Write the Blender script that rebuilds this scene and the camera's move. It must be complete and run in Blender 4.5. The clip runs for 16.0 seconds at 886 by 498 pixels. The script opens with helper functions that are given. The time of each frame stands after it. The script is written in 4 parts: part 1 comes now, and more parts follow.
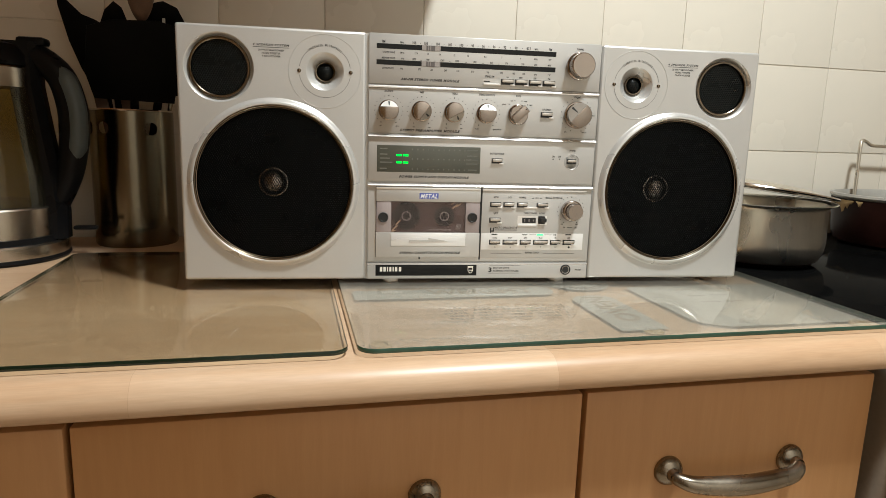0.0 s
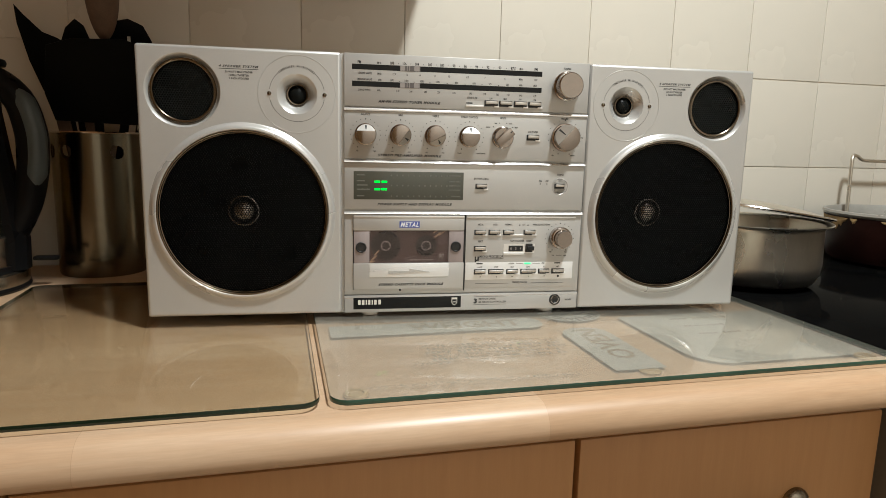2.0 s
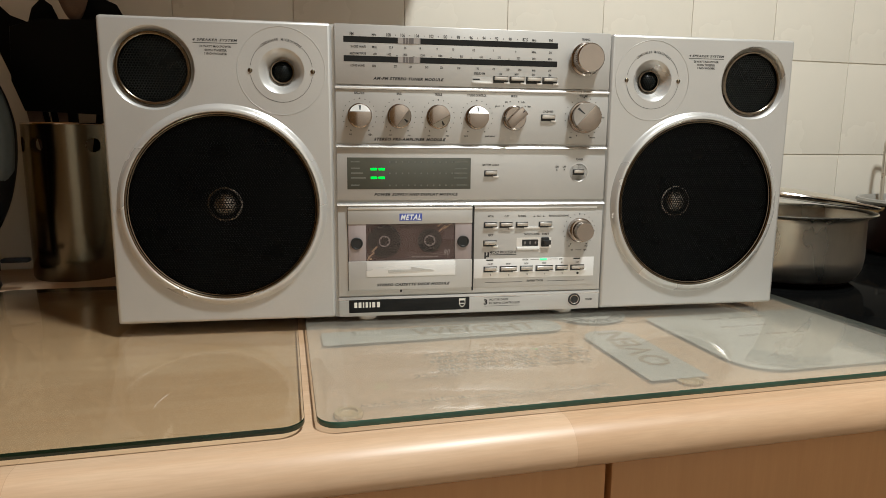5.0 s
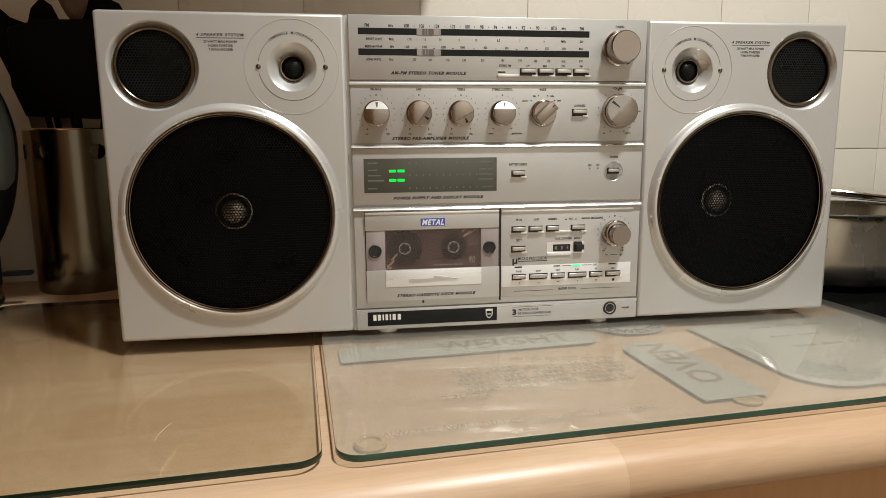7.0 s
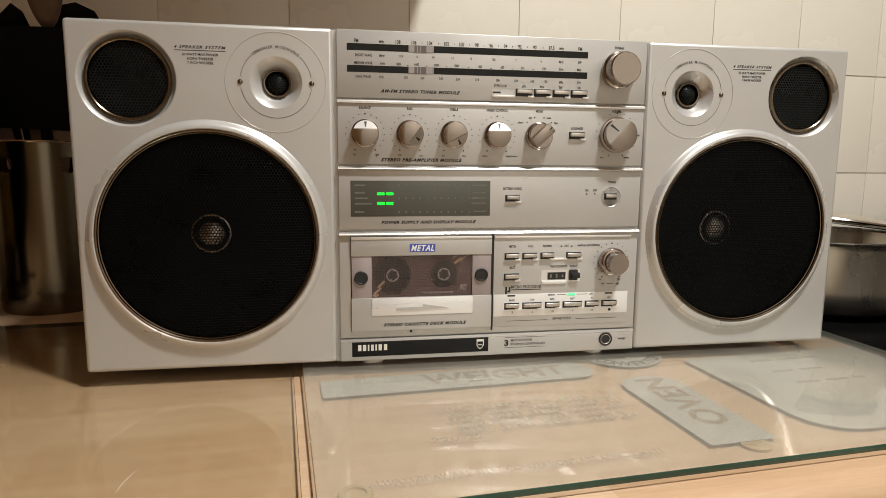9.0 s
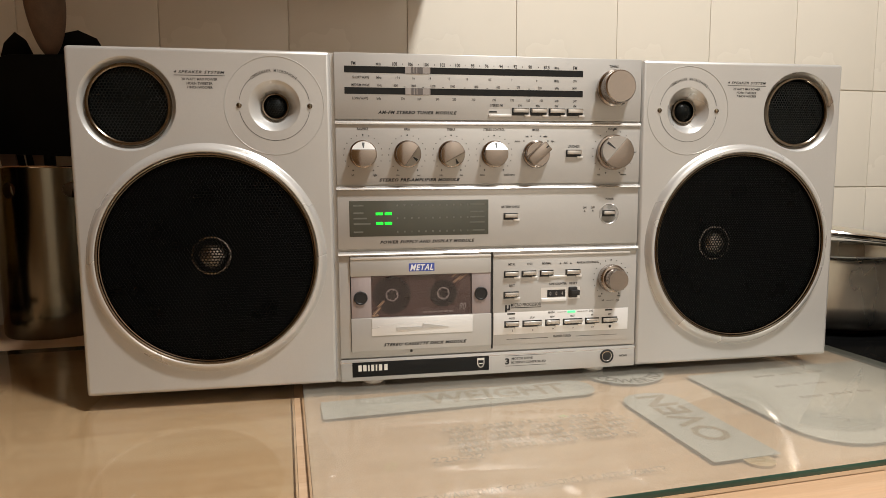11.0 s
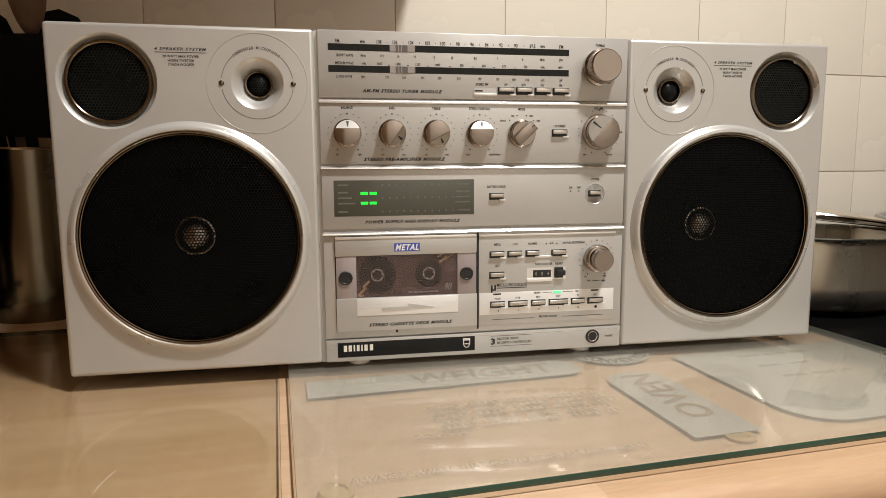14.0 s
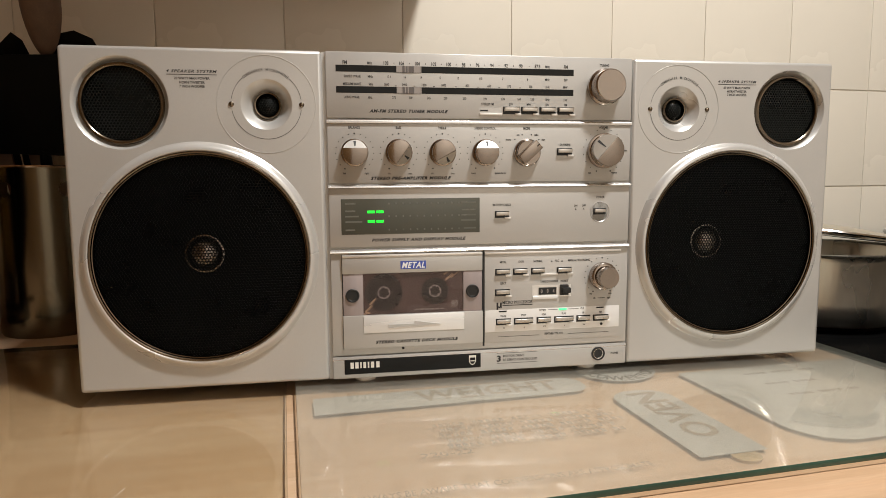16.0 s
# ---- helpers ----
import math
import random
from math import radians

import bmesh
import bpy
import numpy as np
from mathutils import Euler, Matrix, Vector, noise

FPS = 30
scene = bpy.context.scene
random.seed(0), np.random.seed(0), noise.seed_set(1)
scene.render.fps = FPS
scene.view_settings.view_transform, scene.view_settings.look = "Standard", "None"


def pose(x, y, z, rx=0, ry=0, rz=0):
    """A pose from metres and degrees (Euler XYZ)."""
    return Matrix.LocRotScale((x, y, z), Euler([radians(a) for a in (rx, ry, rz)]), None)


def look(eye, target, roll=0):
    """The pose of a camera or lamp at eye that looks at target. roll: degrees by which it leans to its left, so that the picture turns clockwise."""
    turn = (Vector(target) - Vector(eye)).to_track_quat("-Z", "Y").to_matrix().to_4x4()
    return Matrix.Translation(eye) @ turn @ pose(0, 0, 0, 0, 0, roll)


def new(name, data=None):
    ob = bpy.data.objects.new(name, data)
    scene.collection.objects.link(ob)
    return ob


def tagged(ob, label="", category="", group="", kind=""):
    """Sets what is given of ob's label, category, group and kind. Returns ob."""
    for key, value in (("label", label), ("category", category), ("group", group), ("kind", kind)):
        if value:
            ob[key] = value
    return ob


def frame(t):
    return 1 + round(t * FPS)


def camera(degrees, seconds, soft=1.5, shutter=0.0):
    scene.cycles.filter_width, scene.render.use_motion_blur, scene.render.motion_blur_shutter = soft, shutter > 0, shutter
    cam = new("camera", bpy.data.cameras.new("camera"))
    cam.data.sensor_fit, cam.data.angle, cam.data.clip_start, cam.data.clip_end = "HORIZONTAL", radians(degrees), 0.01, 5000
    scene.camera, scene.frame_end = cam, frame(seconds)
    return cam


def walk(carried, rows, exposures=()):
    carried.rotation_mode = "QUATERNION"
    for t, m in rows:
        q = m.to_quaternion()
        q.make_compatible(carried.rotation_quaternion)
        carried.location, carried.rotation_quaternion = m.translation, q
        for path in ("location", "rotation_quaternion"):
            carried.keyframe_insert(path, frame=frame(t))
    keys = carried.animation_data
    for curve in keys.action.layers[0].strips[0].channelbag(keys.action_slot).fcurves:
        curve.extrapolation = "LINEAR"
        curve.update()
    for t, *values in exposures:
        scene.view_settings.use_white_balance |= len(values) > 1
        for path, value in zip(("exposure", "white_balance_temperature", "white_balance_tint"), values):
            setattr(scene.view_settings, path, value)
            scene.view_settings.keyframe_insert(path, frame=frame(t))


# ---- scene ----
cam = camera(69.24, 16.0, soft=0.5)
PATH = [
    (0, (0.1096, -0.6938, 1.0723), (0.5628, 1.2202, 0.7103), 1.76),
    (0.5, (0.111, -0.6862, 1.0779), (0.595, 1.2232, 0.7313), 2.10),
    (1, (0.1181, -0.671, 1.083), (0.6183, 1.2355, 0.7434), 1.73),
    (1.5, (0.1217, -0.6616, 1.0865), (0.6241, 1.249, 0.7751), 1.41),
    (2, (0.1247, -0.6537, 1.0873), (0.6152, 1.2564, 0.7544), 1.35),
    (2.5, (0.1272, -0.6467, 1.0871), (0.6183, 1.2675, 0.7791), 0.82),
    (3, (0.1284, -0.6365, 1.0854), (0.6168, 1.2763, 0.7647), 0.48),
    (3.5, (0.1268, -0.6276, 1.0854), (0.6011, 1.289, 0.7661), 0.58),
    (4, (0.1361, -0.614, 1.0802), (0.6293, 1.2967, 0.7549), 1.16),
    (6.5, (0.1443, -0.5534, 1.0669), (0.5754, 1.3708, 0.7327), -0.69),
    (7, (0.1434, -0.5436, 1.0674), (0.5738, 1.3826, 0.744), -0.51),
    (7.5, (0.1427, -0.5334, 1.074), (0.5763, 1.3992, 0.7964), -0.65),
    (8, (0.1441, -0.5227, 1.0765), (0.5803, 1.4116, 0.8154), -0.45),
    (8.5, (0.1432, -0.517, 1.0771), (0.5937, 1.4135, 0.8123), -0.21),
    (9, (0.1431, -0.5147, 1.0746), (0.6305, 1.4041, 0.7901), 0.49),
    (11.5, (0.1481, -0.5174, 1.0739), (0.6251, 1.4128, 0.857), -0.53),
    (12, (0.1495, -0.5178, 1.0717), (0.6285, 1.4103, 0.8418), -0.63),
    (12.5, (0.1501, -0.5184, 1.0713), (0.6277, 1.4088, 0.8304), -0.68),
    (13, (0.1504, -0.518, 1.0702), (0.6345, 1.407, 0.825), -0.67),
    (13.5, (0.1504, -0.5182, 1.0689), (0.6407, 1.4048, 0.8203), -0.60),
    (14, (0.1523, -0.5177, 1.0667), (0.6505, 1.4021, 0.8096), -0.33),
    (14.5, (0.1533, -0.5187, 1.0671), (0.6554, 1.3992, 0.8036), -0.07),
    (15, (0.1531, -0.5198, 1.0684), (0.6558, 1.3987, 0.8101), 0.06),
    (15.5, (0.1535, -0.5197, 1.0677), (0.6502, 1.4019, 0.8211), -0.10),
    (16, (0.1532, -0.522, 1.0719), (0.6274, 1.4084, 0.8517), -0.40),
]
walk(cam, [(t, look(eye, target, roll)) for t, eye, target, roll in PATH],
     [(0, 0.08, 6080, 4), (1.5, -0.07, 6080, 4), (4, -0.16, 6080, 4), (7, -0.15, 6250, 6), (9, -0.09, 6400, 8), (11.3, -0.08, 6500, 10), (16, -0.09, 6500, 10)])

# ---- world and light ----
world = bpy.data.worlds.new("world")
scene.world = world
world.use_nodes = True
world.node_tree.nodes["Background"].inputs[0].default_value = (1.0, 0.92, 0.82, 1)
world.node_tree.nodes["Background"].inputs[1].default_value = 0.03
scene.view_settings.exposure = 0.0


def lamp(name, m, power, width, length, colour):
    data = bpy.data.lights.new(name, "AREA")
    data.shape, data.size, data.size_y, data.energy, data.color = "RECTANGLE", width, length, power, colour
    ob = new(name, data)
    ob.matrix_world = m
    return ob


# small ceiling lamp out of view, set where the cast shadows point
lamp("ceiling_lamp", pose(0.62, -0.62, 2.33, 0, 0, 0), 37.0, 0.13, 0.15, (0.975, 0.955, 0.915))


# ---- materials ----
def nodes_of(name):
    m = bpy.data.materials.new(name)
    m.use_nodes = True
    t = m.node_tree
    return m, t, t.nodes["Principled BSDF"]


def mix_colour(t, fac, a, b, blend="MIX"):
    n = t.nodes.new("ShaderNodeMix")
    n.data_type, n.blend_type = "RGBA", blend
    for sock, v in ((n.inputs[0], fac), (n.inputs[6], a), (n.inputs[7], b)):
        if isinstance(v, bpy.types.NodeSocket):
            t.links.new(v, sock)
        elif isinstance(v, (int, float)):
            sock.default_value = v
        else:
            sock.default_value = (*v, 1)
    return n.outputs[2]


def noise_of(t, scale, stretch=(1, 1, 1), detail=4.0, coords="Object"):
    c, mp, n = t.nodes.new("ShaderNodeTexCoord"), t.nodes.new("ShaderNodeMapping"), t.nodes.new("ShaderNodeTexNoise")
    mp.inputs["Scale"].default_value = stretch
    n.inputs["Scale"].default_value, n.inputs["Detail"].default_value = scale, detail
    t.links.new(c.outputs[coords], mp.inputs[0])
    t.links.new(mp.outputs[0], n.inputs[0])
    return n.outputs[0]


def ranged(t, v, lo, hi, a=0.3, b=0.7):
    n = t.nodes.new("ShaderNodeMapRange")
    for i, x in zip((1, 2, 3, 4), (a, b, lo, hi)):
        n.inputs[i].default_value = x
    t.links.new(v, n.inputs[0])
    return n.outputs[0]


def bumped(t, b, height, strength, dist=0.001):
    n = t.nodes.new("ShaderNodeBump")
    n.inputs["Strength"].default_value, n.inputs["Distance"].default_value = strength, dist
    t.links.new(height, n.inputs["Height"])
    t.links.new(n.outputs[0], b.inputs["Normal"])


def paint(name, col, rough=0.5, metal=0.0, var=0.12, scale=8, fine=300, bump=0.05, stretch=(1, 1, 1), coat=0.0, rvar=0.12, spec=0.5):
    m, t, b = nodes_of(name)
    big, small = noise_of(t, scale, stretch), noise_of(t, fine, stretch)
    dark = tuple(c * (1 - var) for c in col)
    light = tuple(min(1, c * (1 + var)) for c in col)
    c1 = mix_colour(t, ranged(t, big, 0, 1), dark, light)
    t.links.new(mix_colour(t, ranged(t, small, 0, 0.5), c1, dark), b.inputs["Base Color"])
    t.links.new(ranged(t, big, max(0.02, rough - rvar), min(1, rough + rvar)), b.inputs["Roughness"])
    b.inputs["Metallic"].default_value = metal
    b.inputs["Coat Weight"].default_value = coat
    b.inputs["Specular IOR Level"].default_value = spec
    if bump:
        bumped(t, b, small, bump, 0.0005)
    return m


def wood(name, c1, c2, stave=None, along="x", rough=0.35, streak=0.35):
    m, t, b = nodes_of(name)
    st = {"x": (1, 14, 14), "z": (14, 14, 1)}[along]
    grain = noise_of(t, 9, st, 6)
    fine = noise_of(t, 60, st, 4)
    base = mix_colour(t, ranged(t, grain, 0, 1), c1, c2)
    base = mix_colour(t, ranged(t, fine, 0, streak), base, tuple(c * 0.72 for c in c1))
    cloud = noise_of(t, 3, (1, 1, 1), 3)
    base = mix_colour(t, ranged(t, cloud, 0, 0.35), base, tuple(c * 0.82 for c in c2))
    if stave:
        c, mp, br = t.nodes.new("ShaderNodeTexCoord"), t.nodes.new("ShaderNodeMapping"), t.nodes.new("ShaderNodeTexBrick")
        t.links.new(c.outputs["Object"], mp.inputs[0])
        t.links.new(mp.outputs[0], br.inputs[0])
        for key, v in (("Color1", (0.88, 0.835, 0.78, 1)), ("Color2", (1.0, 1.0, 1.0, 1)), ("Mortar", (0.8, 0.76, 0.72, 1)), ("Scale", 1.0),
                       ("Mortar Size", 0.0003), ("Brick Width", stave[0]), ("Row Height", stave[1]), ("Mortar Smooth", 1.0)):
            br.inputs[key].default_value = v
        base = mix_colour(t, 1.0, base, br.outputs[0], "MULTIPLY")
    t.links.new(base, b.inputs["Base Color"])
    t.links.new(ranged(t, cloud, rough - 0.07, rough + 0.1), b.inputs["Roughness"])
    bumped(t, b, fine, 0.06, 0.0004)
    return m


def clear_glass(name, tint, rough=0.05, base=0.04, haze=0.0):
    """A clear pane: light goes straight through with a tint, and the surface mirrors more at a slant."""
    m, t, b = nodes_of(name)
    t.nodes.remove(b)
    clear, gloss, mix = t.nodes.new("ShaderNodeBsdfTransparent"), t.nodes.new("ShaderNodeBsdfGlossy"), t.nodes.new("ShaderNodeMixShader")
    slant, power, scale = t.nodes.new("ShaderNodeLayerWeight"), t.nodes.new("ShaderNodeMath"), t.nodes.new("ShaderNodeMath")
    clear.inputs[0].default_value = (*tint, 1)
    slant.inputs[0].default_value = 0.5
    power.operation, scale.operation = "POWER", "MULTIPLY_ADD"
    power.inputs[1].default_value = 4.8
    scale.inputs[1].default_value, scale.inputs[2].default_value = 1 - base, base
    t.links.new(slant.outputs["Facing"], power.inputs[0])
    t.links.new(power.outputs[0], scale.inputs[0])
    t.links.new(scale.outputs[0], mix.inputs[0])
    smear = noise_of(t, 7, (1, 1, 1), 5)
    t.links.new(ranged(t, smear, rough, rough + 0.07, 0.45, 0.8), gloss.inputs["Roughness"])
    if haze:
        milk, veil = t.nodes.new("ShaderNodeBsdfDiffuse"), t.nodes.new("ShaderNodeMixShader")
        milk.inputs[0].default_value = (0.80, 0.76, 0.65, 1)
        t.links.new(ranged(t, noise_of(t, 5, (1, 1, 1), 5), haze * 0.7, haze * 1.3), veil.inputs[0])
        t.links.new(clear.outputs[0], veil.inputs[1])
        t.links.new(milk.outputs[0], veil.inputs[2])
        clear = veil
    t.links.new(clear.outputs[0], mix.inputs[1])
    t.links.new(gloss.outputs[0], mix.inputs[2])
    t.links.new(mix.outputs[0], t.nodes["Material Output"].inputs[0])
    return m


def sheer(name, col, cover):
    """Thin printed ink that covers only a share of what lies under it, worn in places."""
    m, t, b = nodes_of(name)
    clear, mix = t.nodes.new("ShaderNodeBsdfTransparent"), t.nodes.new("ShaderNodeMixShader")
    b.inputs["Base Color"].default_value = (*col, 1)
    b.inputs["Roughness"].default_value = 0.6
    t.links.new(ranged(t, noise_of(t, 60, (1, 1, 1), 4), cover * 0.4, cover * 1.6), mix.inputs[0])
    t.links.new(clear.outputs[0], mix.inputs[1])
    t.links.new(b.outputs[0], mix.inputs[2])
    t.links.new(mix.outputs[0], t.nodes["Material Output"].inputs[0])
    return m


def glow(name, col, strength):
    m, t, b = nodes_of(name)
    b.inputs["Base Color"].default_value = (*col, 1)
    b.inputs["Emission Color"].default_value = (*col, 1)
    b.inputs["Emission Strength"].default_value = strength
    return m


WORKTOP = wood("beech_block_laminate", (0.54, 0.350, 0.212), (0.62, 0.442, 0.295), (0.31, 0.052), "x", 0.36)
DRAWER = wood("beech_drawer_front", (0.49, 0.258, 0.105), (0.54, 0.295, 0.126), None, "z", 0.40, 0.12)
TILE = paint("cream_glazed_tile", (0.67, 0.625, 0.54), 0.22, 0, 0.03, 5, 40, 0.03)
GROUT = paint("grey_beige_grout", (0.64, 0.59, 0.50), 0.85, 0, 0.2, 20, 300, 0.3)
# for added walls out of view that cut light reaching the kettle corner
DIMMING_WALL = paint("dimming_brown_wall", (0.32, 0.20, 0.09), 0.7, 0, 0.05, 4, 250, 0.15)
FILL_WALL = paint("white_wall_paint", (0.78, 0.72, 0.64), 0.6, 0, 0.04, 4, 250, 0.15)
# tan rather than white, so unseen ceiling and walls bounce less light
PLASTER = paint("warm_white_wall_paint", (0.56, 0.48, 0.38), 0.7, 0, 0.04, 4, 250, 0.15)
# floor never in view; its pale tan bounces light up onto the drawers
FLOORING = paint("light_bounce_floor", (0.56, 0.45, 0.33), 0.4, 0, 0.2, 5, 120, 0.1)
PAN_STEEL = paint("scoured_pan_steel", (0.72, 0.68, 0.60), 0.29, 1.0, 0.10, 9, 200, 0.10, (1, 1, 0.3), 0, 0.07)
# steel darkened for the shaded corner and the dark things it mirrors
CUP_STEEL = paint("shade_darkened_steel", (0.17, 0.152, 0.112), 0.17, 1.0, 0.14, 9, 240, 0.1, (1, 1, 0.08), 0, 0.05)
POLISHED = paint("polished_steel", (0.66, 0.63, 0.59), 0.14, 1.0, 0.06, 10, 260, 0.02)
NICKEL = paint("worn_satin_nickel", (0.29, 0.255, 0.205), 0.27, 1.0, 0.18, 25, 300, 0.05)
BLACK_PLASTIC = paint("black_plastic", (0.006, 0.006, 0.0065), 0.34, 0, 0.2, 20, 400, 0.08, spec=0.12)
BLACK_NYLON = paint("black_nylon", (0.004, 0.004, 0.004), 0.5, 0, 0.2, 30, 300, 0.08, spec=0.05)
GREY_RUBBER = paint("blue_grey_rubber", (0.060, 0.076, 0.080), 0.45, 0, 0.15, 20, 300, 0.1)
HOB_GLASS = paint("black_hob_glass", (0.003, 0.003, 0.003), 0.09, 0, 0.2, 10, 120, 0.0, rvar=0.03, spec=0.004)
ENAMEL = paint("off_white_enamel", (0.70, 0.67, 0.60), 0.25, 0, 0.04, 6, 200, 0.02)
BOARD_GLASS = clear_glass("greenish_board_glass", (0.978, 0.980, 0.948))
FROSTED_GLASS = clear_glass("milky_green_board_glass", (0.986, 0.987, 0.974), haze=0.11)
GLASS_EDGE = paint("green_glass_edge", (0.030, 0.075, 0.052), 0.16, 0, 0.25, 12, 100, 0.02)
DARK_EDGE = paint("dark_green_glass_edge", (0.007, 0.020, 0.011), 0.16, 0, 0.25, 12, 100, 0.02)


# ---- building helpers ----
def thing(name, loc=(0, 0, 0), rz=0.0, label="", category="", group="", kind=""):
    ob = new(name)
    ob.matrix_world = pose(*loc, 0, 0, rz)
    return tagged(ob, label, category, group, kind)


def mesh_of(name, bm, smooth=35):
    me = bpy.data.meshes.new(name)
    bmesh.ops.recalc_face_normals(bm, faces=bm.faces)
    bm.to_mesh(me)
    bm.free()
    if smooth:
        me.polygons.foreach_set("use_smooth", [True] * len(me.polygons))
        me.set_sharp_from_angle(angle=radians(smooth))
    return me


def part(name, bm, material, parent, label="", m=None, smooth=35):
    me = bm if isinstance(bm, bpy.types.Mesh) else mesh_of(name, bm, smooth)
    if not me.materials:
        me.materials.append(material)
    ob = new(name, me)
    ob.parent = parent
    if m is not None:
        ob.matrix_local = m
    return tagged(ob, label)


def solid(name, bm, material, label, category="", kind="", group="", smooth=35):
    me = mesh_of(name, bm, smooth)
    me.materials.append(material)
    return tagged(new(name, me), label, category, group, kind)


def box(x0, x1, y0, y1, z0, z1, bevel=0.0, seg=2, bm=None):
    one = bmesh.new()
    bmesh.ops.create_cube(one, size=1.0)
    for v in one.verts:
        v.co = Vector(((x0 + x1) / 2 + v.co.x * (x1 - x0), (y0 + y1) / 2 + v.co.y * (y1 - y0), (z0 + z1) / 2 + v.co.z * (z1 - z0)))
    if bevel:
        bmesh.ops.bevel(one, geom=one.edges[:], offset=bevel, segments=seg, profile=0.5, affect="EDGES")
    return joined(bm, one)


def joined(bm, one):
    if bm is None:
        return one
    me = bpy.data.meshes.new("joining")
    one.to_mesh(me)
    one.free()
    bm.from_mesh(me)
    bpy.data.meshes.remove(me)
    return bm


AXES = {"z": Matrix.Identity(4), "y": Matrix.Rotation(radians(90), 4, "X"), "x": Matrix.Rotation(radians(90), 4, "Y")}


def lathe(profile, centre=(0, 0, 0), axis="z", segs=48, bm=None, closed=False):
    """Turn a profile of (radius, height) about an axis; with axis y the height points to -y, towards the viewer."""
    one = bmesh.new()
    m = Matrix.Translation(centre) @ AXES[axis]
    rings = []
    for r, h in profile:
        if r < 1e-7:
            rings.append([one.verts.new(m @ Vector((0, 0, h)))])
        else:
            rings.append([one.verts.new(m @ Vector((r * math.cos(2 * math.pi * i / segs), r * math.sin(2 * math.pi * i / segs), h))) for i in range(segs)])
    pairs = list(zip(rings, rings[1:])) + ([(rings[-1], rings[0])] if closed else [])
    for a, b in pairs:
        for i in range(segs):
            j = (i + 1) % segs
            vs = [a[i % len(a)], a[j % len(a)], b[j % len(b)], b[i % len(b)]]
            vs = list(dict.fromkeys(vs))
            if len(vs) > 2:
                one.faces.new(vs)
    return joined(bm, one)


def tube(points, radius, segs=10, bm=None, caps=True):
    """A round bar along points; radius a number or one for each point."""
    one = bmesh.new()
    pts = [Vector(p) for p in points]
    radii = radius if isinstance(radius, (list, tuple)) else [radius] * len(pts)
    rings, side = [], None
    for i, p in enumerate(pts):
        d = (pts[min(i + 1, len(pts) - 1)] - pts[max(i - 1, 0)]).normalized()
        if side is None:
            side = d.orthogonal().normalized()
        side = (side - d * side.dot(d)).normalized()
        up = d.cross(side)
        rings.append([one.verts.new(p + radii[i] * (side * math.cos(2 * math.pi * k / segs) + up * math.sin(2 * math.pi * k / segs))) for k in range(segs)])
    for a, b in zip(rings, rings[1:]):
        for k in range(segs):
            one.faces.new((a[k], a[(k + 1) % segs], b[(k + 1) % segs], b[k]))
    if caps:
        one.faces.new(rings[0])
        one.faces.new(rings[-1])
    return joined(bm, one)


def curved(points, steps=6):
    """A smooth line through points."""
    pts = [Vector(p) for p in points]
    out = []
    for i in range(len(pts) - 1):
        a, b, c, d = pts[max(i - 1, 0)], pts[i], pts[i + 1], pts[min(i + 2, len(pts) - 1)]
        for k in range(steps):
            u = k / steps
            out.append(0.5 * ((2 * b) + (c - a) * u + (2 * a - 5 * b + 4 * c - d) * u * u + (3 * b - a - 3 * c + d) * u ** 3))
    return out + [pts[-1]]


def rounded(x0, x1, y0, y1, r, n=8):
    """The outline of a rectangle with rounded corners; r one radius or four (from lower left, anticlockwise)."""
    rs = r if isinstance(r, (list, tuple)) else [r] * 4
    out = []
    for (cx, cy, a0), q in zip(((x0, y0, 180), (x1, y0, 270), (x1, y1, 0), (x0, y1, 90)), rs):
        ox, oy = cx + (q if cx == x0 else -q), cy + (q if cy == y0 else -q)
        for k in range(n + 1):
            a = radians(a0 + 90 * k / n)
            out.append((ox + q * math.cos(a), oy + q * math.sin(a)))
    return out


def slab(outline, z0, z1, bevel=0.0, bm=None, seg=2):
    one = bmesh.new()
    low = [one.verts.new((x, y, z0)) for x, y in outline]
    face = one.faces.new(low)
    top = bmesh.ops.extrude_face_region(one, geom=[face])
    for v in [g for g in top["geom"] if isinstance(g, bmesh.types.BMVert)]:
        v.co.z = z1
    if bevel:
        rim = [e for e in one.edges if abs(e.verts[0].co.z - e.verts[1].co.z) < 1e-6]
        bmesh.ops.bevel(one, geom=rim, offset=bevel, segments=seg, profile=0.5, affect="EDGES")
    return joined(bm, one)


# ---- structure ----
solid("floor", box(-1.36, 2.6, -1.5, 0.55, -0.1, 0.0), FLOORING, "unseen tan floor, lightened to bounce light onto the drawers", kind="structure")
solid("ceiling", box(-1.36, 2.6, -1.5, 0.55, 2.4, 2.5), PLASTER, "white painted plaster ceiling", kind="structure")
solid("wall_west", box(-1.36, -1.26, -1.5, 0.349, 0.0, 2.4), DIMMING_WALL, "unseen brown wall, toned to dim the corner by the kettle", kind="structure")
solid("wall_east", box(2.6, 2.7, -1.5, 0.55, 0.0, 2.4), PLASTER, "unseen painted wall that reflects light into the room", kind="structure")
# added near wall behind the viewpoint, white to throw fill light forward
solid("wall_south", box(-0.05, 2.6, -1.6, -1.5, 0.0, 2.4), FILL_WALL, "unseen painted wall that reflects light into the room", kind="structure")
solid("wall_southwest", box(-1.36, -0.05, -1.6, -1.5, 0.0, 2.4), DIMMING_WALL, "unseen brown wall, toned to dim the corner by the kettle", kind="structure")
wall_north = solid("wall_north", box(-1.36, 2.6, 0.352, 0.55, 0.0, 2.4), GROUT, "kitchen wall of cream glazed tiles with beige grout", kind="structure")
